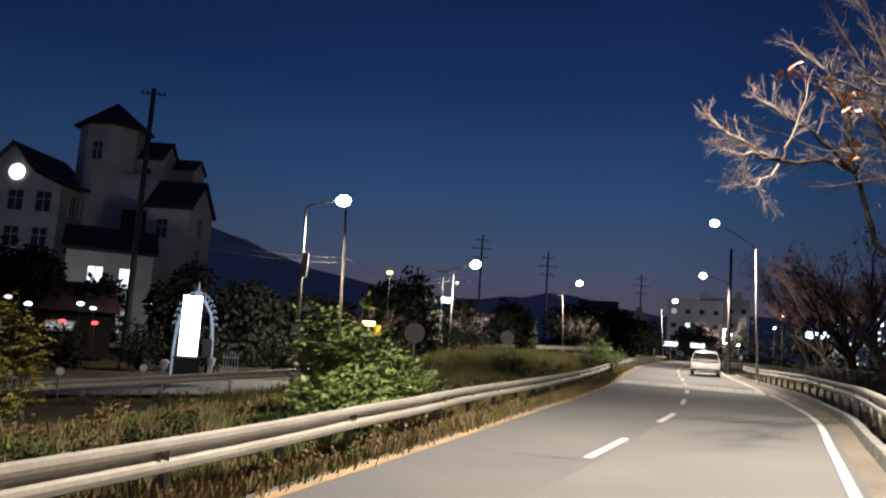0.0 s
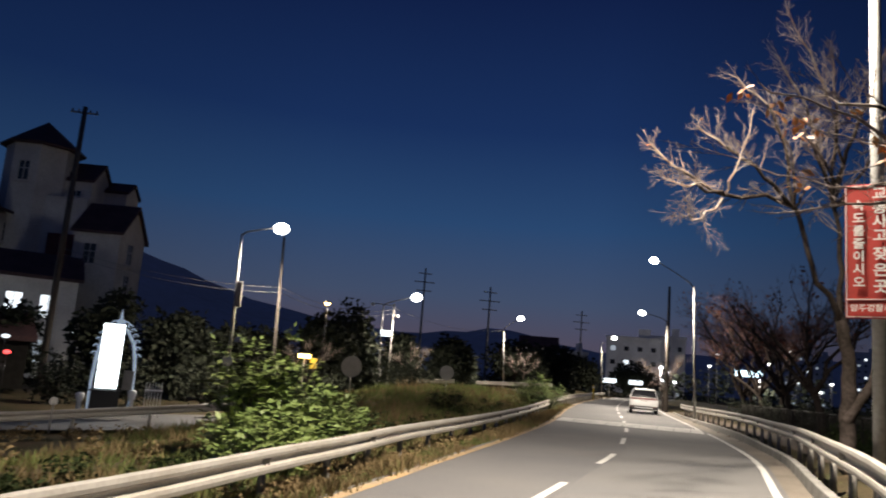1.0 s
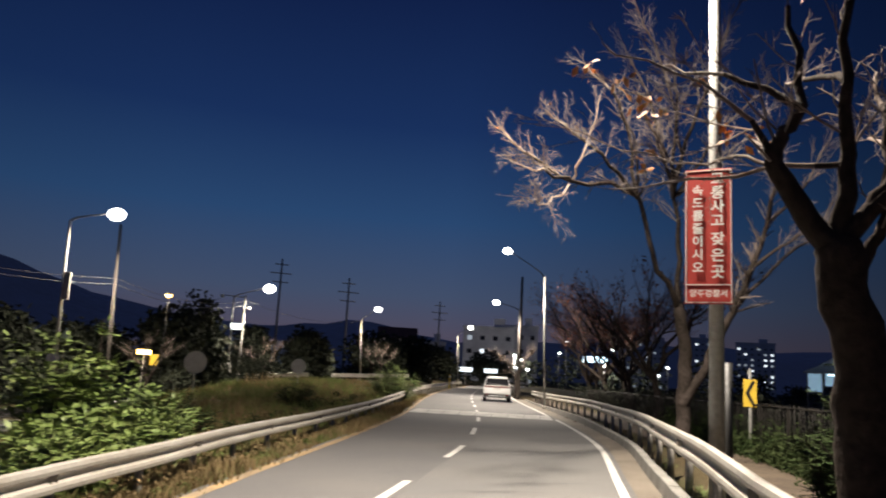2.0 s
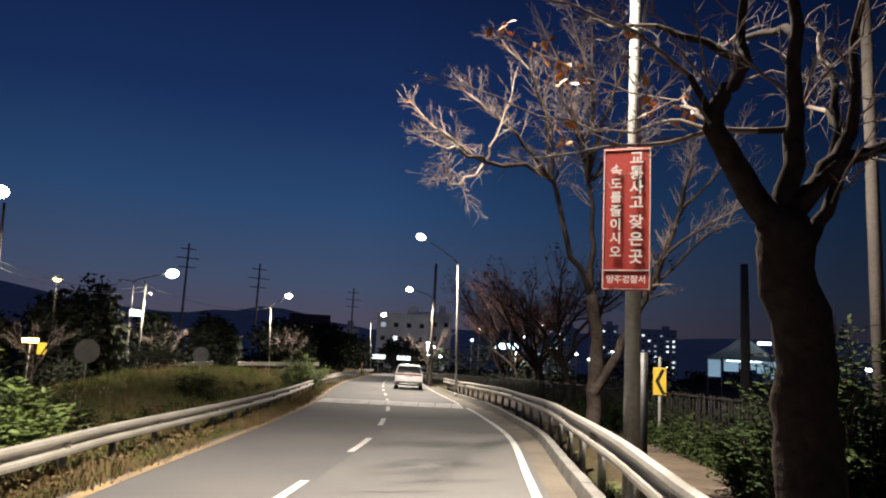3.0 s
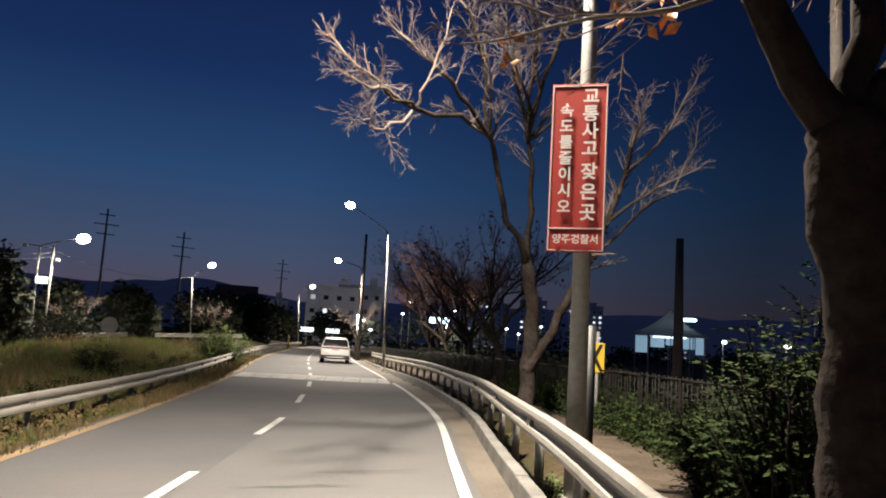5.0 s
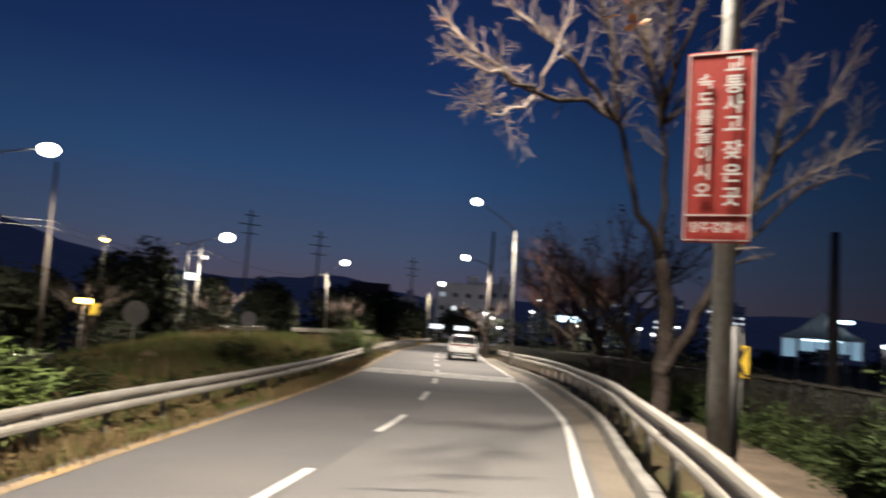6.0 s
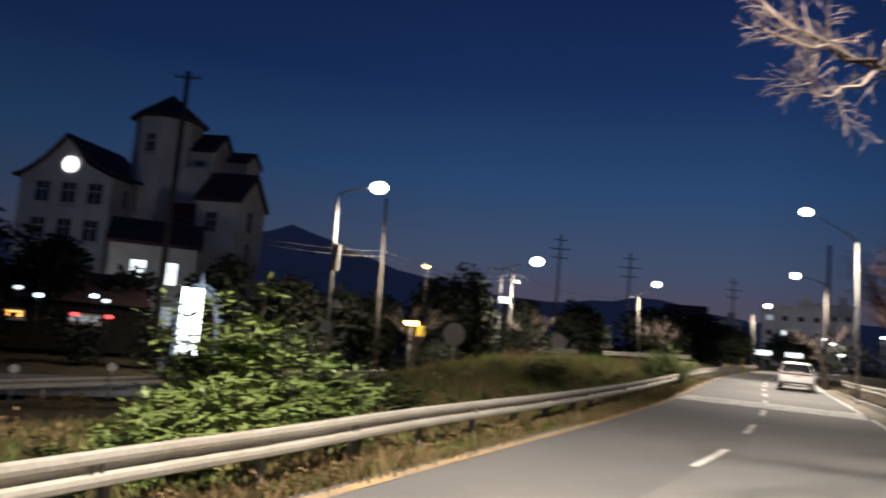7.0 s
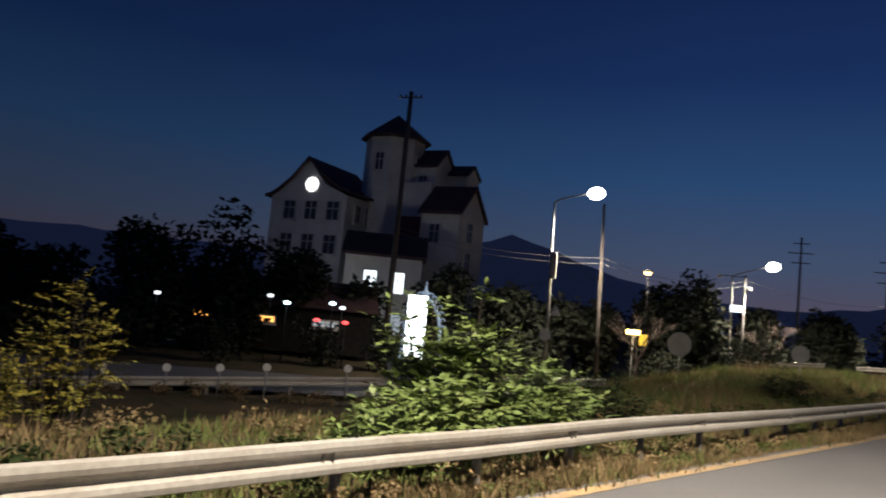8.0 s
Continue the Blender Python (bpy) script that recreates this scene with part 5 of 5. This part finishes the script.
def castle_house():
    c = thing("castle_house", (-42.9, 60.3, -0.5, 0, 0, 2), "pale castle-like house with dark roofs and an octagonal tower", "house")
    # the gabled front wing
    bm = bmesh.new()
    prof = [(-4.1, 0), (4.6, 0), (4.6, 12.7), (2.1, 13.7), (0.0, 16.1), (-4.1, 12.5)]
    ends = [[bm.verts.new((x, y, z)) for x, z in prof] for y in (0, 8.5)]
    for i in range(6):
        bm.faces.new((ends[0][i], ends[0][(i + 1) % 6], ends[1][(i + 1) % 6], ends[1][i]))
    bm.faces.new(ends[0])
    bm.faces.new(ends[1][::-1])
    bmesh.ops.recalc_face_normals(bm, faces=bm.faces[:])
    part("wall", bm, STUCCO, c)
    swept_roof(c, 0.0, 4.4, -0.4, 8.4, 13.0, 16.15)
    swept_roof(c, 0.0, -4.0, -0.4, 8.4, 12.6, 16.15)
    # the block behind the tower, and the lower one beside the entrance
    gable_block(c, 5.4, 10.5, 6.1, 10.2, 0, 16.9, 18.7, "x", 0.25)
    gable_block(c, 11.4, 15.3, 2.3, 8.0, 0, 11.8, 14.4, "x", 0.3)
    gable_block(c, 10.5, 12.6, 9.0, 12.0, 0, 16.6, 17.6, "x", 0.2)
    oct_ = [(5.4 + 3.0 * math.cos(a), 6.6 + 3.0 * math.sin(a)) for a in [math.pi / 8 + k * math.pi / 4 for k in range(8)]]
    part("tower", prism(bmesh.new(), oct_, 0, 19.6), STUCCO, c, "pale octagonal tower")
    bm = bmesh.new()
    ring = [bm.verts.new((5.4 + 3.6 * math.cos(a), 6.6 + 3.6 * math.sin(a), 19.6)) for a in [math.pi / 8 + k * math.pi / 4 for k in range(8)]]
    low = [bm.verts.new((v.co.x, v.co.y, 19.4)) for v in ring]
    tip = bm.verts.new((5.4, 6.6, 22.3))
    for i in range(8):
        bm.faces.new((ring[i], ring[(i + 1) % 8], tip))
        bm.faces.new((low[i], low[(i + 1) % 8], ring[(i + 1) % 8], ring[i]))
    bm.faces.new(low[::-1])
    part("tower_roof", bm, ROOF, c, "dark pointed tower roof")
    for x in (-1.8, 0.7, 3.2):
        for z in (11.2, 8.0):
            window(c, x, 0, z, 1.35, 1.75)
    part("round_window", tube(bmesh.new(), [(0.5, -0.10, 13.7), (0.5, 0.03, 13.7)], [0.68, 0.68], 28), glow("round_lit_window", (0.95, 0.98, 1.0), 3.0), c, "round window lit white")
    for y in (2.0, 3.9, 5.8):
        window(c, 4.6, y, 11.2, 0.9, 1.6, face="side")
    window(c, 5.4, 6.6 - 2.78, 16.9, 0.9, 1.7)
    window(c, 5.4 + 2.78, 6.6, 16.9, 0.9, 1.7, face="side")
    part("entrance_front", boxes(((9.9, 5.0, 5.8), (3.0, 2.6, 11.4), 0, 0.05)), MAROON, c, "dark maroon entrance front")
    part("centre_wall", boxes(((8.2, 5.6, 7.5), (5.6, 2.0, 15.0), 0, 0.05)), STUCCO, c)
    part("porch_roof", boxes(((7.4, 2.4, 8.2), (5.0, 3.6, 0.5), 0, 0.1)), ROOF, c)
    for z in (7.4, 10.2):
        window(c, 15.3, 4.6, z, 1.2, 1.8, face="side")
    window(c, 12.9, 2.3, 9.8, 1.0, 1.7)
    window(c, 9.2, 6.1, 15.2, 0.9, 1.4)
    return c


castle_house()


def annex():
    a = thing("annex_building", (-30.6, 56.2, -1.2, 0, 0, 30), "pale two-storey annex with lit windows", "house")
    gable_block(a, -3.4, 3.0, 0, 6, 0, 7.6, 9.4, "x")
    for x, p, z in ((-1.2, LIT_WHITE, 5.4), (1.1, LIT_WHITE, 5.4), (-1.2, LIT_DIM, 2.0), (1.1, LIT_DIM, 2.0), (3.6, PANE, 2.0)):
        window(a, x, 0, z, 1.05, 1.7, p)


annex()


def cafe():
    a = thing("cafe_building", (-29.0, 41.5, -1.3, 0, 0, 40), "low dark cafe with warm lit windows", "building")
    gable_block(a, -6, 6, 0, 5, 0, 3.0, 4.4, "x", wall=FENCE)
    for x, p in ((-4.4, LIT_ORANGE), (-1.0, LIT_ORANGE), (3.0, LIT_DIM)):
        window(a, x, 0, 1.9, 1.5, 0.32, p)


cafe()
# posts are added; the two red globes stand in for parked cars' tail lights
for x_, y_, z_, m_ in ((-25.4, 36.3, 2.05, LIT_WHITE), (-22.6, 38.3, 1.95, LIT_BLUE), (-21.7, 38.0, 1.75, LIT_WHITE), (-23.2, 37.8, 0.95, LIT_RED), (-21.9, 38.7, 0.95, LIT_RED), (-30.0, 32.6, 1.6, LIT_WHITE), (-24.6, 36.8, 1.75, LIT_BLUE)):
    t_ = thing("yard_glow", (x_, y_, -1.6), "small glowing light in the yard on an added thin post", "lamp", group="yard lamps")
    part("post", rod((0, 0, -0.2), (0, 0, z_ + 1.5), 0.02), BLACK, t_)
    bm_ = bmesh.new()
    bmesh.ops.create_uvsphere(bm_, u_segments=12, v_segments=8, radius=1.0, matrix=pose(0, 0, z_ + 1.6) @ Matrix.Diagonal((0.20, 0.16, 0.10, 1)))
    part("globe", bm_, m_, t_, "small glowing head")




def yard_lamp(x, y, z, power):
    """A lamp on a thin pole that lights the yard before the houses."""
    t = thing("yard_lamp", (x, y, -1.6), "thin pale yard lamp post glowing white", "lamp", "yard lamp posts")
    part("pole", rod((0, 0, -0.2), (0, 0, z + 1.6), 0.05), POLE, t)
    bm = bmesh.new()
    bmesh.ops.create_uvsphere(bm, u_segments=12, v_segments=8, radius=0.17, matrix=pose(0.25, -0.1, z + 1.55))
    part("globe", bm, LIT_WHITE, t, "glowing globe")
    d = bpy.data.lights.new("yard_light", "POINT")
    d.energy, d.shadow_soft_size, d.color = power, 0.2, (0.86, 0.94, 1.0)
    new("yard_light", d).matrix_world = pose(x + 0.25, y - 0.1, z + 0.25)


yard_lamp(-34.5, 46.0, 2.6, 420)
yard_lamp(-24.5, 50.5, 2.4, 110)


# ---- the lit pillar with its white ornament ----
def lit_pillar():
    t = thing("lit_pillar_sign", (-14.05, 32.75, -1.2, 0, 0, 24), "tall glowing white sign panel before a white ornamental arch", "sign")
    case = part("case", boxes(((0, 0.02, 2.44), (0.92, 0.24, 2.9), 0, 0.03)), SIGN_BACK, t)
    part("panel", boxes(((0, -0.105, 2.46), (0.84, 0.03, 2.76), 0, 0.01)), LIT_PANEL, case, "glowing white panel")
    part("plinth", boxes(((0, 0.0, 0.5), (1.15, 0.5, 1.0), 0, 0.03), ((0, 0, 0.98), (1.3, 0.6, 0.06), 0, 0.02)), BLACK, t)
    cx_ = 0.24
    for s in (-1, 1):
        bm = bmesh.new()
        pts = [(cx_ + s * 0.82, 0.7, 0.0), (cx_ + s * 0.86, 0.7, 1.3), (cx_ + s * 0.80, 0.7, 2.3), (cx_ + s * 0.66, 0.7, 3.05), (cx_ + s * 0.34, 0.7, 3.6), (cx_, 0.7, 3.85)]
        tube(bm, pts, [0.075, 0.06, 0.07, 0.06, 0.07, 0.06], 8)
        part("arch_rib", bm, ARCH_GLOW, t, "slender white plaster rib with a faint added glow")
        for k in range(8):
            f = k / 7
            a = 0.15 + 1.36 * f
            x_, z_ = cx_ + s * 0.90 * math.cos(a), 2.25 + 1.72 * math.sin(a)
            sc = bmesh.new()
            curl = [(x_ + s * 0.13 * (1 - q / 9) * math.cos(q * 0.75), 0.7, z_ + 0.13 * (1 - q / 9) * math.sin(q * 0.75)) for q in range(8)]
            tube(sc, curl, [0.035 - 0.003 * q for q in range(8)], 6)
            part("scroll", sc, ARCH_GLOW, t, "white scroll ornament")
    part("finial", tube(bmesh.new(), [(cx_, 0.7, 3.75), (cx_, 0.7, 4.0), (cx_, 0.7, 4.12), (cx_, 0.7, 4.55)], [0.09, 0.15, 0.07, 0.01], 10), ARCH_GLOW, t)
    for x_, h_ in ((-0.95, 0.75), (1.12, 0.95)):
        part("urn", tube(bmesh.new(), [(x_, 0.45, 0.0), (x_, 0.45, h_ * 0.55), (x_, 0.45, h_ * 0.7), (x_, 0.45, h_), (x_, 0.45, h_ * 1.1)], [0.12, 0.08, 0.14, 0.2, 0.08], 12), PLASTER, t)
    part("side_board", boxes(((0.86, 0.25, 1.45), (0.42, 0.05, 0.85), 0, 0.02)), SIGN_BACK, t, "small grey side board")
    return t


lit_pillar()
t_ = thing("ornamental_fence", (-12.55, 33.4, -1.2, 0, 0, 24), "white ornamental garden fence lit by the sign", "fence")
for i in range(6):
    part("picket", tube(bmesh.new(), [(i * 0.13, 0, -0.1), (i * 0.13, 0, 1.2), (i * 0.13, 0, 1.45)], [0.02, 0.02, 0.008], 6), PLASTER, t_)
for z_ in (0.3, 1.1):
    part("fence_rail", boxes(((0.33, 0.03, z_), (0.75, 0.04, 0.06))), PLASTER, t_)
t_ = thing("picket_fence", (-7.6, 52.2, ground_z(-7.6, 52.2), 0, 0, 14), "low white scalloped fence by the lower road", "fence")
for i in range(16):
    part("picket", boxes(((i * 0.28, 0, 0.35), (0.06, 0.04, 1.3 + 0.14 * math.sin(i * 1.3)), 0, 0.01)), PLASTER, t_)
part("fence_rail", boxes(((2.1, 0.03, 0.5), (4.4, 0.04, 0.07))), SIGN_BACK, t_)
t_ = thing("yellow_light_sign", (-8.75, 51.0, ground_z(-8.75, 51.0)), "yellow glowing sign box beside the bank", "sign")
z_ = -ground_z(-8.75, 51.0)
part("post", rod((0, 0, -0.3), (0, 0, z_ + 2.0), 0.04), STEEL_DARK, t_)
part("light_box", boxes(((0, -0.06, z_ + 2.05), (0.85, 0.12, 0.26), 0, 0.05)), LAMP_WARM, t_, "glowing yellow light box")
part("board", boxes(((0.65, -0.02, z_ + 1.6), (0.5, 0.06, 0.7), 0, 0.02)), SIGN_YELLOW, t_, "yellow board")


# ---- far buildings ----
def far_building(x, y, w, d, h, rz, floors, cols, lit, label, seed, roof=False):
    rng = random.Random(seed)
    t = thing("apartment_building", (x, y, -1.0, 0, 0, rz), label, "building", "far buildings")
    if roof:
        gable_block(t, -w / 2, w / 2, -d / 2, d / 2, 0, h * 0.8, h, "x")
    else:
        part("wall", boxes(((0, 0, h / 2), (w, d, h), 0, 0.1)), WALL_FAR, t)
        part("parapet", boxes(((0, 0, h + 0.3), (w + 0.4, d + 0.4, 0.7))), WALL_FAR, t)
        part("stair_tower", boxes(((w * 0.2, 0, h + 1.6), (w * 0.22, d * 0.5, 2.6))), WALL_FAR, t)
    fh = h * (0.78 if roof else 0.94) / floors
    for i in range(floors):
        for j in range(cols):
            p = (LIT_DIM if rng.random() < 0.6 else LIT_WHITE) if rng.random() < lit else PANE
            part("window", boxes(((-w / 2 + w * (j + 0.5) / cols, -d / 2 - 0.02, fh * (i + 0.55)), (w / cols * 0.36, 0.12, fh * 0.32))), p, t)


far_building(52.5, 196, 13.5, 10, 15.0, -16, 4, 4, 0.04, "pale four-storey building with few lit windows", 1)
far_building(64.5, 205, 9, 10, 16.5, -18, 4, 3, 0.15, "pale block beside the four-storey building", 2)
far_building(28, 200, 10, 9, 14.0, -8, 3, 4, 0.0, "dark gabled house among trees", 3, True)
far_building(40, 214, 8, 8, 11.0, -10, 3, 3, 0.1, "dark far house among low buildings", 4)
far_building(252, 372, 20, 14, 28, -34, 9, 6, 0.35, "tall far apartment block with lit windows", 5)
far_building(228, 392, 16, 14, 30, -30, 9, 5, 0.3, "tall far apartment block with scattered lit windows", 6)
far_building(190, 392, 16, 14, 31, -28, 9, 5, 0.3, "tall far apartment block at dusk", 7)
far_building(208, 400, 12, 14, 27, -28, 8, 4, 0.3, "narrow far apartment block at dusk", 8)
far_building(290, 340, 16, 12, 17, -42, 5, 6, 0.4, "low far block with lit windows", 9)


# ---- the lit marquee in the fields ----
def marquee():
    """Two peaked cloth roofs over cold lit side cloths, with strip lights inside."""
    t = thing("marquee", pose(46.0, 55.6, 0.35, 0, 0, -38) @ Matrix.Diagonal((0.82, 0.82, 0.90, 1)), "white peaked marquee lit cold white inside", "tent")
    gz = ground_z(46.0, 55.6)
    n, rings = 20, []
    bm = bmesh.new()
    for r, z in ((3.9, 3.55), (3.75, 3.7), (2.5, 4.25), (1.4, 4.9), (0.6, 5.55), (0.2, 6.05), (0.03, 6.25)):
        sag = [1 + 0.035 * math.cos(10 * 2 * math.pi * k / n) for k in range(n)]
        rings.append([bm.verts.new((r * sag[k] * math.cos(2 * math.pi * k / n), r * 0.8 * sag[k] * math.sin(2 * math.pi * k / n), z)) for k in range(n)])
    for a, b in zip(rings, rings[1:]):
        for k in range(n):
            bm.faces.new((a[k], a[(k + 1) % n], b[(k + 1) % n], b[k]))
    bmesh.ops.solidify(bm, geom=bm.faces[:], thickness=0.03)
    part("canopy", bm, TENT, t, "pale peaked cloth roof", True)
    for k in range(10):
        a = 2 * math.pi * (k + 0.5) / 10
        part("pole", rod((3.8 * math.cos(a), 3.0 * math.sin(a), gz - 0.3), (3.8 * math.cos(a), 3.0 * math.sin(a), 3.65), 0.05), STEEL_DARK, t)
    for x, w, h in ((-2.9, 1.5, 1.75), (-1.2, 1.5, 1.15), (0.5, 1.6, 0.9), (2.1, 1.3, 1.2), (3.3, 0.9, 1.7)):
        part("side_cloth", boxes(((x, 2.6, 3.6 - h / 2), (w, 0.05, h))), LIT_TENT, t, "side cloth with a cold glow for the light inside")
    for x in (-1.5, 1.2):
        part("table", boxes(((x, 0.5, 1.9), (1.5, 0.8, 0.06)), ((x - 0.6, 0.5, 0.8), (0.06, 0.6, 2.2)), ((x + 0.6, 0.5, 0.8), (0.06, 0.6, 2.2))), BLACK, t)
    part("strip_light", boxes(((0, 0, 3.45), (3.4, 0.2, 0.1))), LIT_BLUE, t, "cold strip light")
    part("roof_sign", boxes(((2.0, -1.0, 5.2), (1.3, 0.1, 0.3), 0, 0.03)), LIT_BLUE, t, "glowing white sign on the roof")
    part("sign_bracket", boxes(((2.0, -0.75, 4.7), (0.08, 0.5, 0.9))), STEEL_DARK, t)


marquee()


def far_lamp(x, y, z, r, material=LAMP_FAR, label="small far street lamp glowing white"):
    t = thing("far_lamp", (x, y, 0), label, "street lamp", "far lamps")
    part("pole", rod((0, 0.2, -2), (0, 0.2, z), 0.07), STEEL_DARK, t)
    bm = bmesh.new()
    bmesh.ops.create_uvsphere(bm, u_segments=10, v_segments=6, radius=1, matrix=Matrix.Translation((0, 0, z)) @ Matrix.Diagonal((r, r, r * 0.6, 1)))
    part("lens", bm, material, t)


for x_, y_, z_, r_ in ((54.3, 142.5, 9.4, 0.30), (53.0, 143.0, 7.0, 0.28), (62.7, 139.0, 8.2, 0.30), (67.1, 137.0, 5.1, 0.26), (69.0, 136.0, 8.6, 0.24), (72.0, 134.4, 5.2, 0.30), (74.2, 133.3, 4.3, 0.28), (66.0, 137.5, 10.6, 0.22),
                      (78.0, 131.0, 6.0, 0.24), (70.4, 135.2, 3.6, 0.24), (49.6, 52.8, 3.3, 0.22), (53.2, 49.3, 3.2, 0.28), (45.0, 143.0, 5.2, 0.3), (46.3, 142.6, 3.4, 0.3), (44.0, 143.0, 3.6, 0.34)):
    far_lamp(x_, y_, z_, r_)
# the lamps of the far street also light the fronts behind them
for x_, y_, z_ in ((46.0, 150.0, 5.6), (66.0, 150.0, 6.0)):
    d_ = bpy.data.lights.new("street_light", "POINT")
    d_.energy, d_.shadow_soft_size, d_.color = 4500, 0.3, (1.0, 0.93, 0.86)
    new("street_light", d_).matrix_world = pose(x_, y_, z_)
    far_lamp(x_, y_ + 0.4, z_ + 0.6, 0.3)
for x_, y_ in ((29.3, 123.5), (33.5, 123.0)):
    t_ = thing("lit_shop_sign", (x_, y_, 0, 0, 0, -15), "low white lit sign by the far street", "sign", "far lit signs")
    part("panel", boxes(((0, 0, 2.6), (2.2, 0.2, 0.7), 0, 0.04)), LIT_WHITE, t_, "glowing white panel")
    part("support", boxes(((0, 0.1, 1.0), (0.15, 0.15, 2.8))), STEEL_DARK, t_)
t_ = thing("warm_lamp", (-6.4, 43.0, ground_z(-6.4, 43.0)), "small warm shaded lamp on a thin dark pole", "lamp")
z_ = 5.1 - ground_z(-6.4, 43.0)
part("pole", rod((0, 0.15, -0.3), (0, 0.15, z_ + 0.1), 0.014), BLACK, t_)
part("shade", tube(bmesh.new(), [(0, 0, z_ + 0.05), (0, 0, z_ + 0.16), (0, 0, z_ + 0.2)], [0.22, 0.12, 0.03], 12), BLACK, t_)
part("lens", tube(bmesh.new(), [(0, 0, z_ + 0.04), (0, 0, z_ - 0.08)], [0.20, 0.10], 12), LAMP_WARM, t_, "glowing warm lens")
t_ = thing("delineator", (20.6, 95.3, ground_z(20.6, 95.3)), "slim yellow reflector post by the far rail", "delineator")
part("post", rod((0, 0, -0.3), (0, 0, 1.75), 0.10, 0.09), SIGN_YELLOW, t_)
part("reflector", tube(bmesh.new(), [(0, -0.12, 1.5), (0, -0.09, 1.5)], [0.13, 0.13], 16), WHITE, t_)
t_ = thing("shop_sign", (59.5, 140.4, 0, 0, 0, -24), "bright white lit shop sign far off", "sign")
part("panel", boxes(((0, 0, 6.1), (4.6, 0.3, 1.1), 0, 0.05)), LIT_BLUE, t_, "glowing white panel")
part("support", boxes(((-1.5, 0, 2.7), (0.2, 0.2, 6.2)), ((1.5, 0, 2.7), (0.2, 0.2, 6.2))), STEEL_DARK, t_)

bush(21, at_offset(12.0, 4.38)[0], at_offset(12.0, 4.38)[1], 0.32, 0.5, 16, "small weed tuft at the kerb", LEAF, 0.05, "weed", 9)
bush(22, at_offset(15.6, 4.45)[0], at_offset(15.6, 4.45)[1], 0.22, 0.4, 12, "small weed tuft beside a rail post", LEAF, 0.05, "weed", 8)
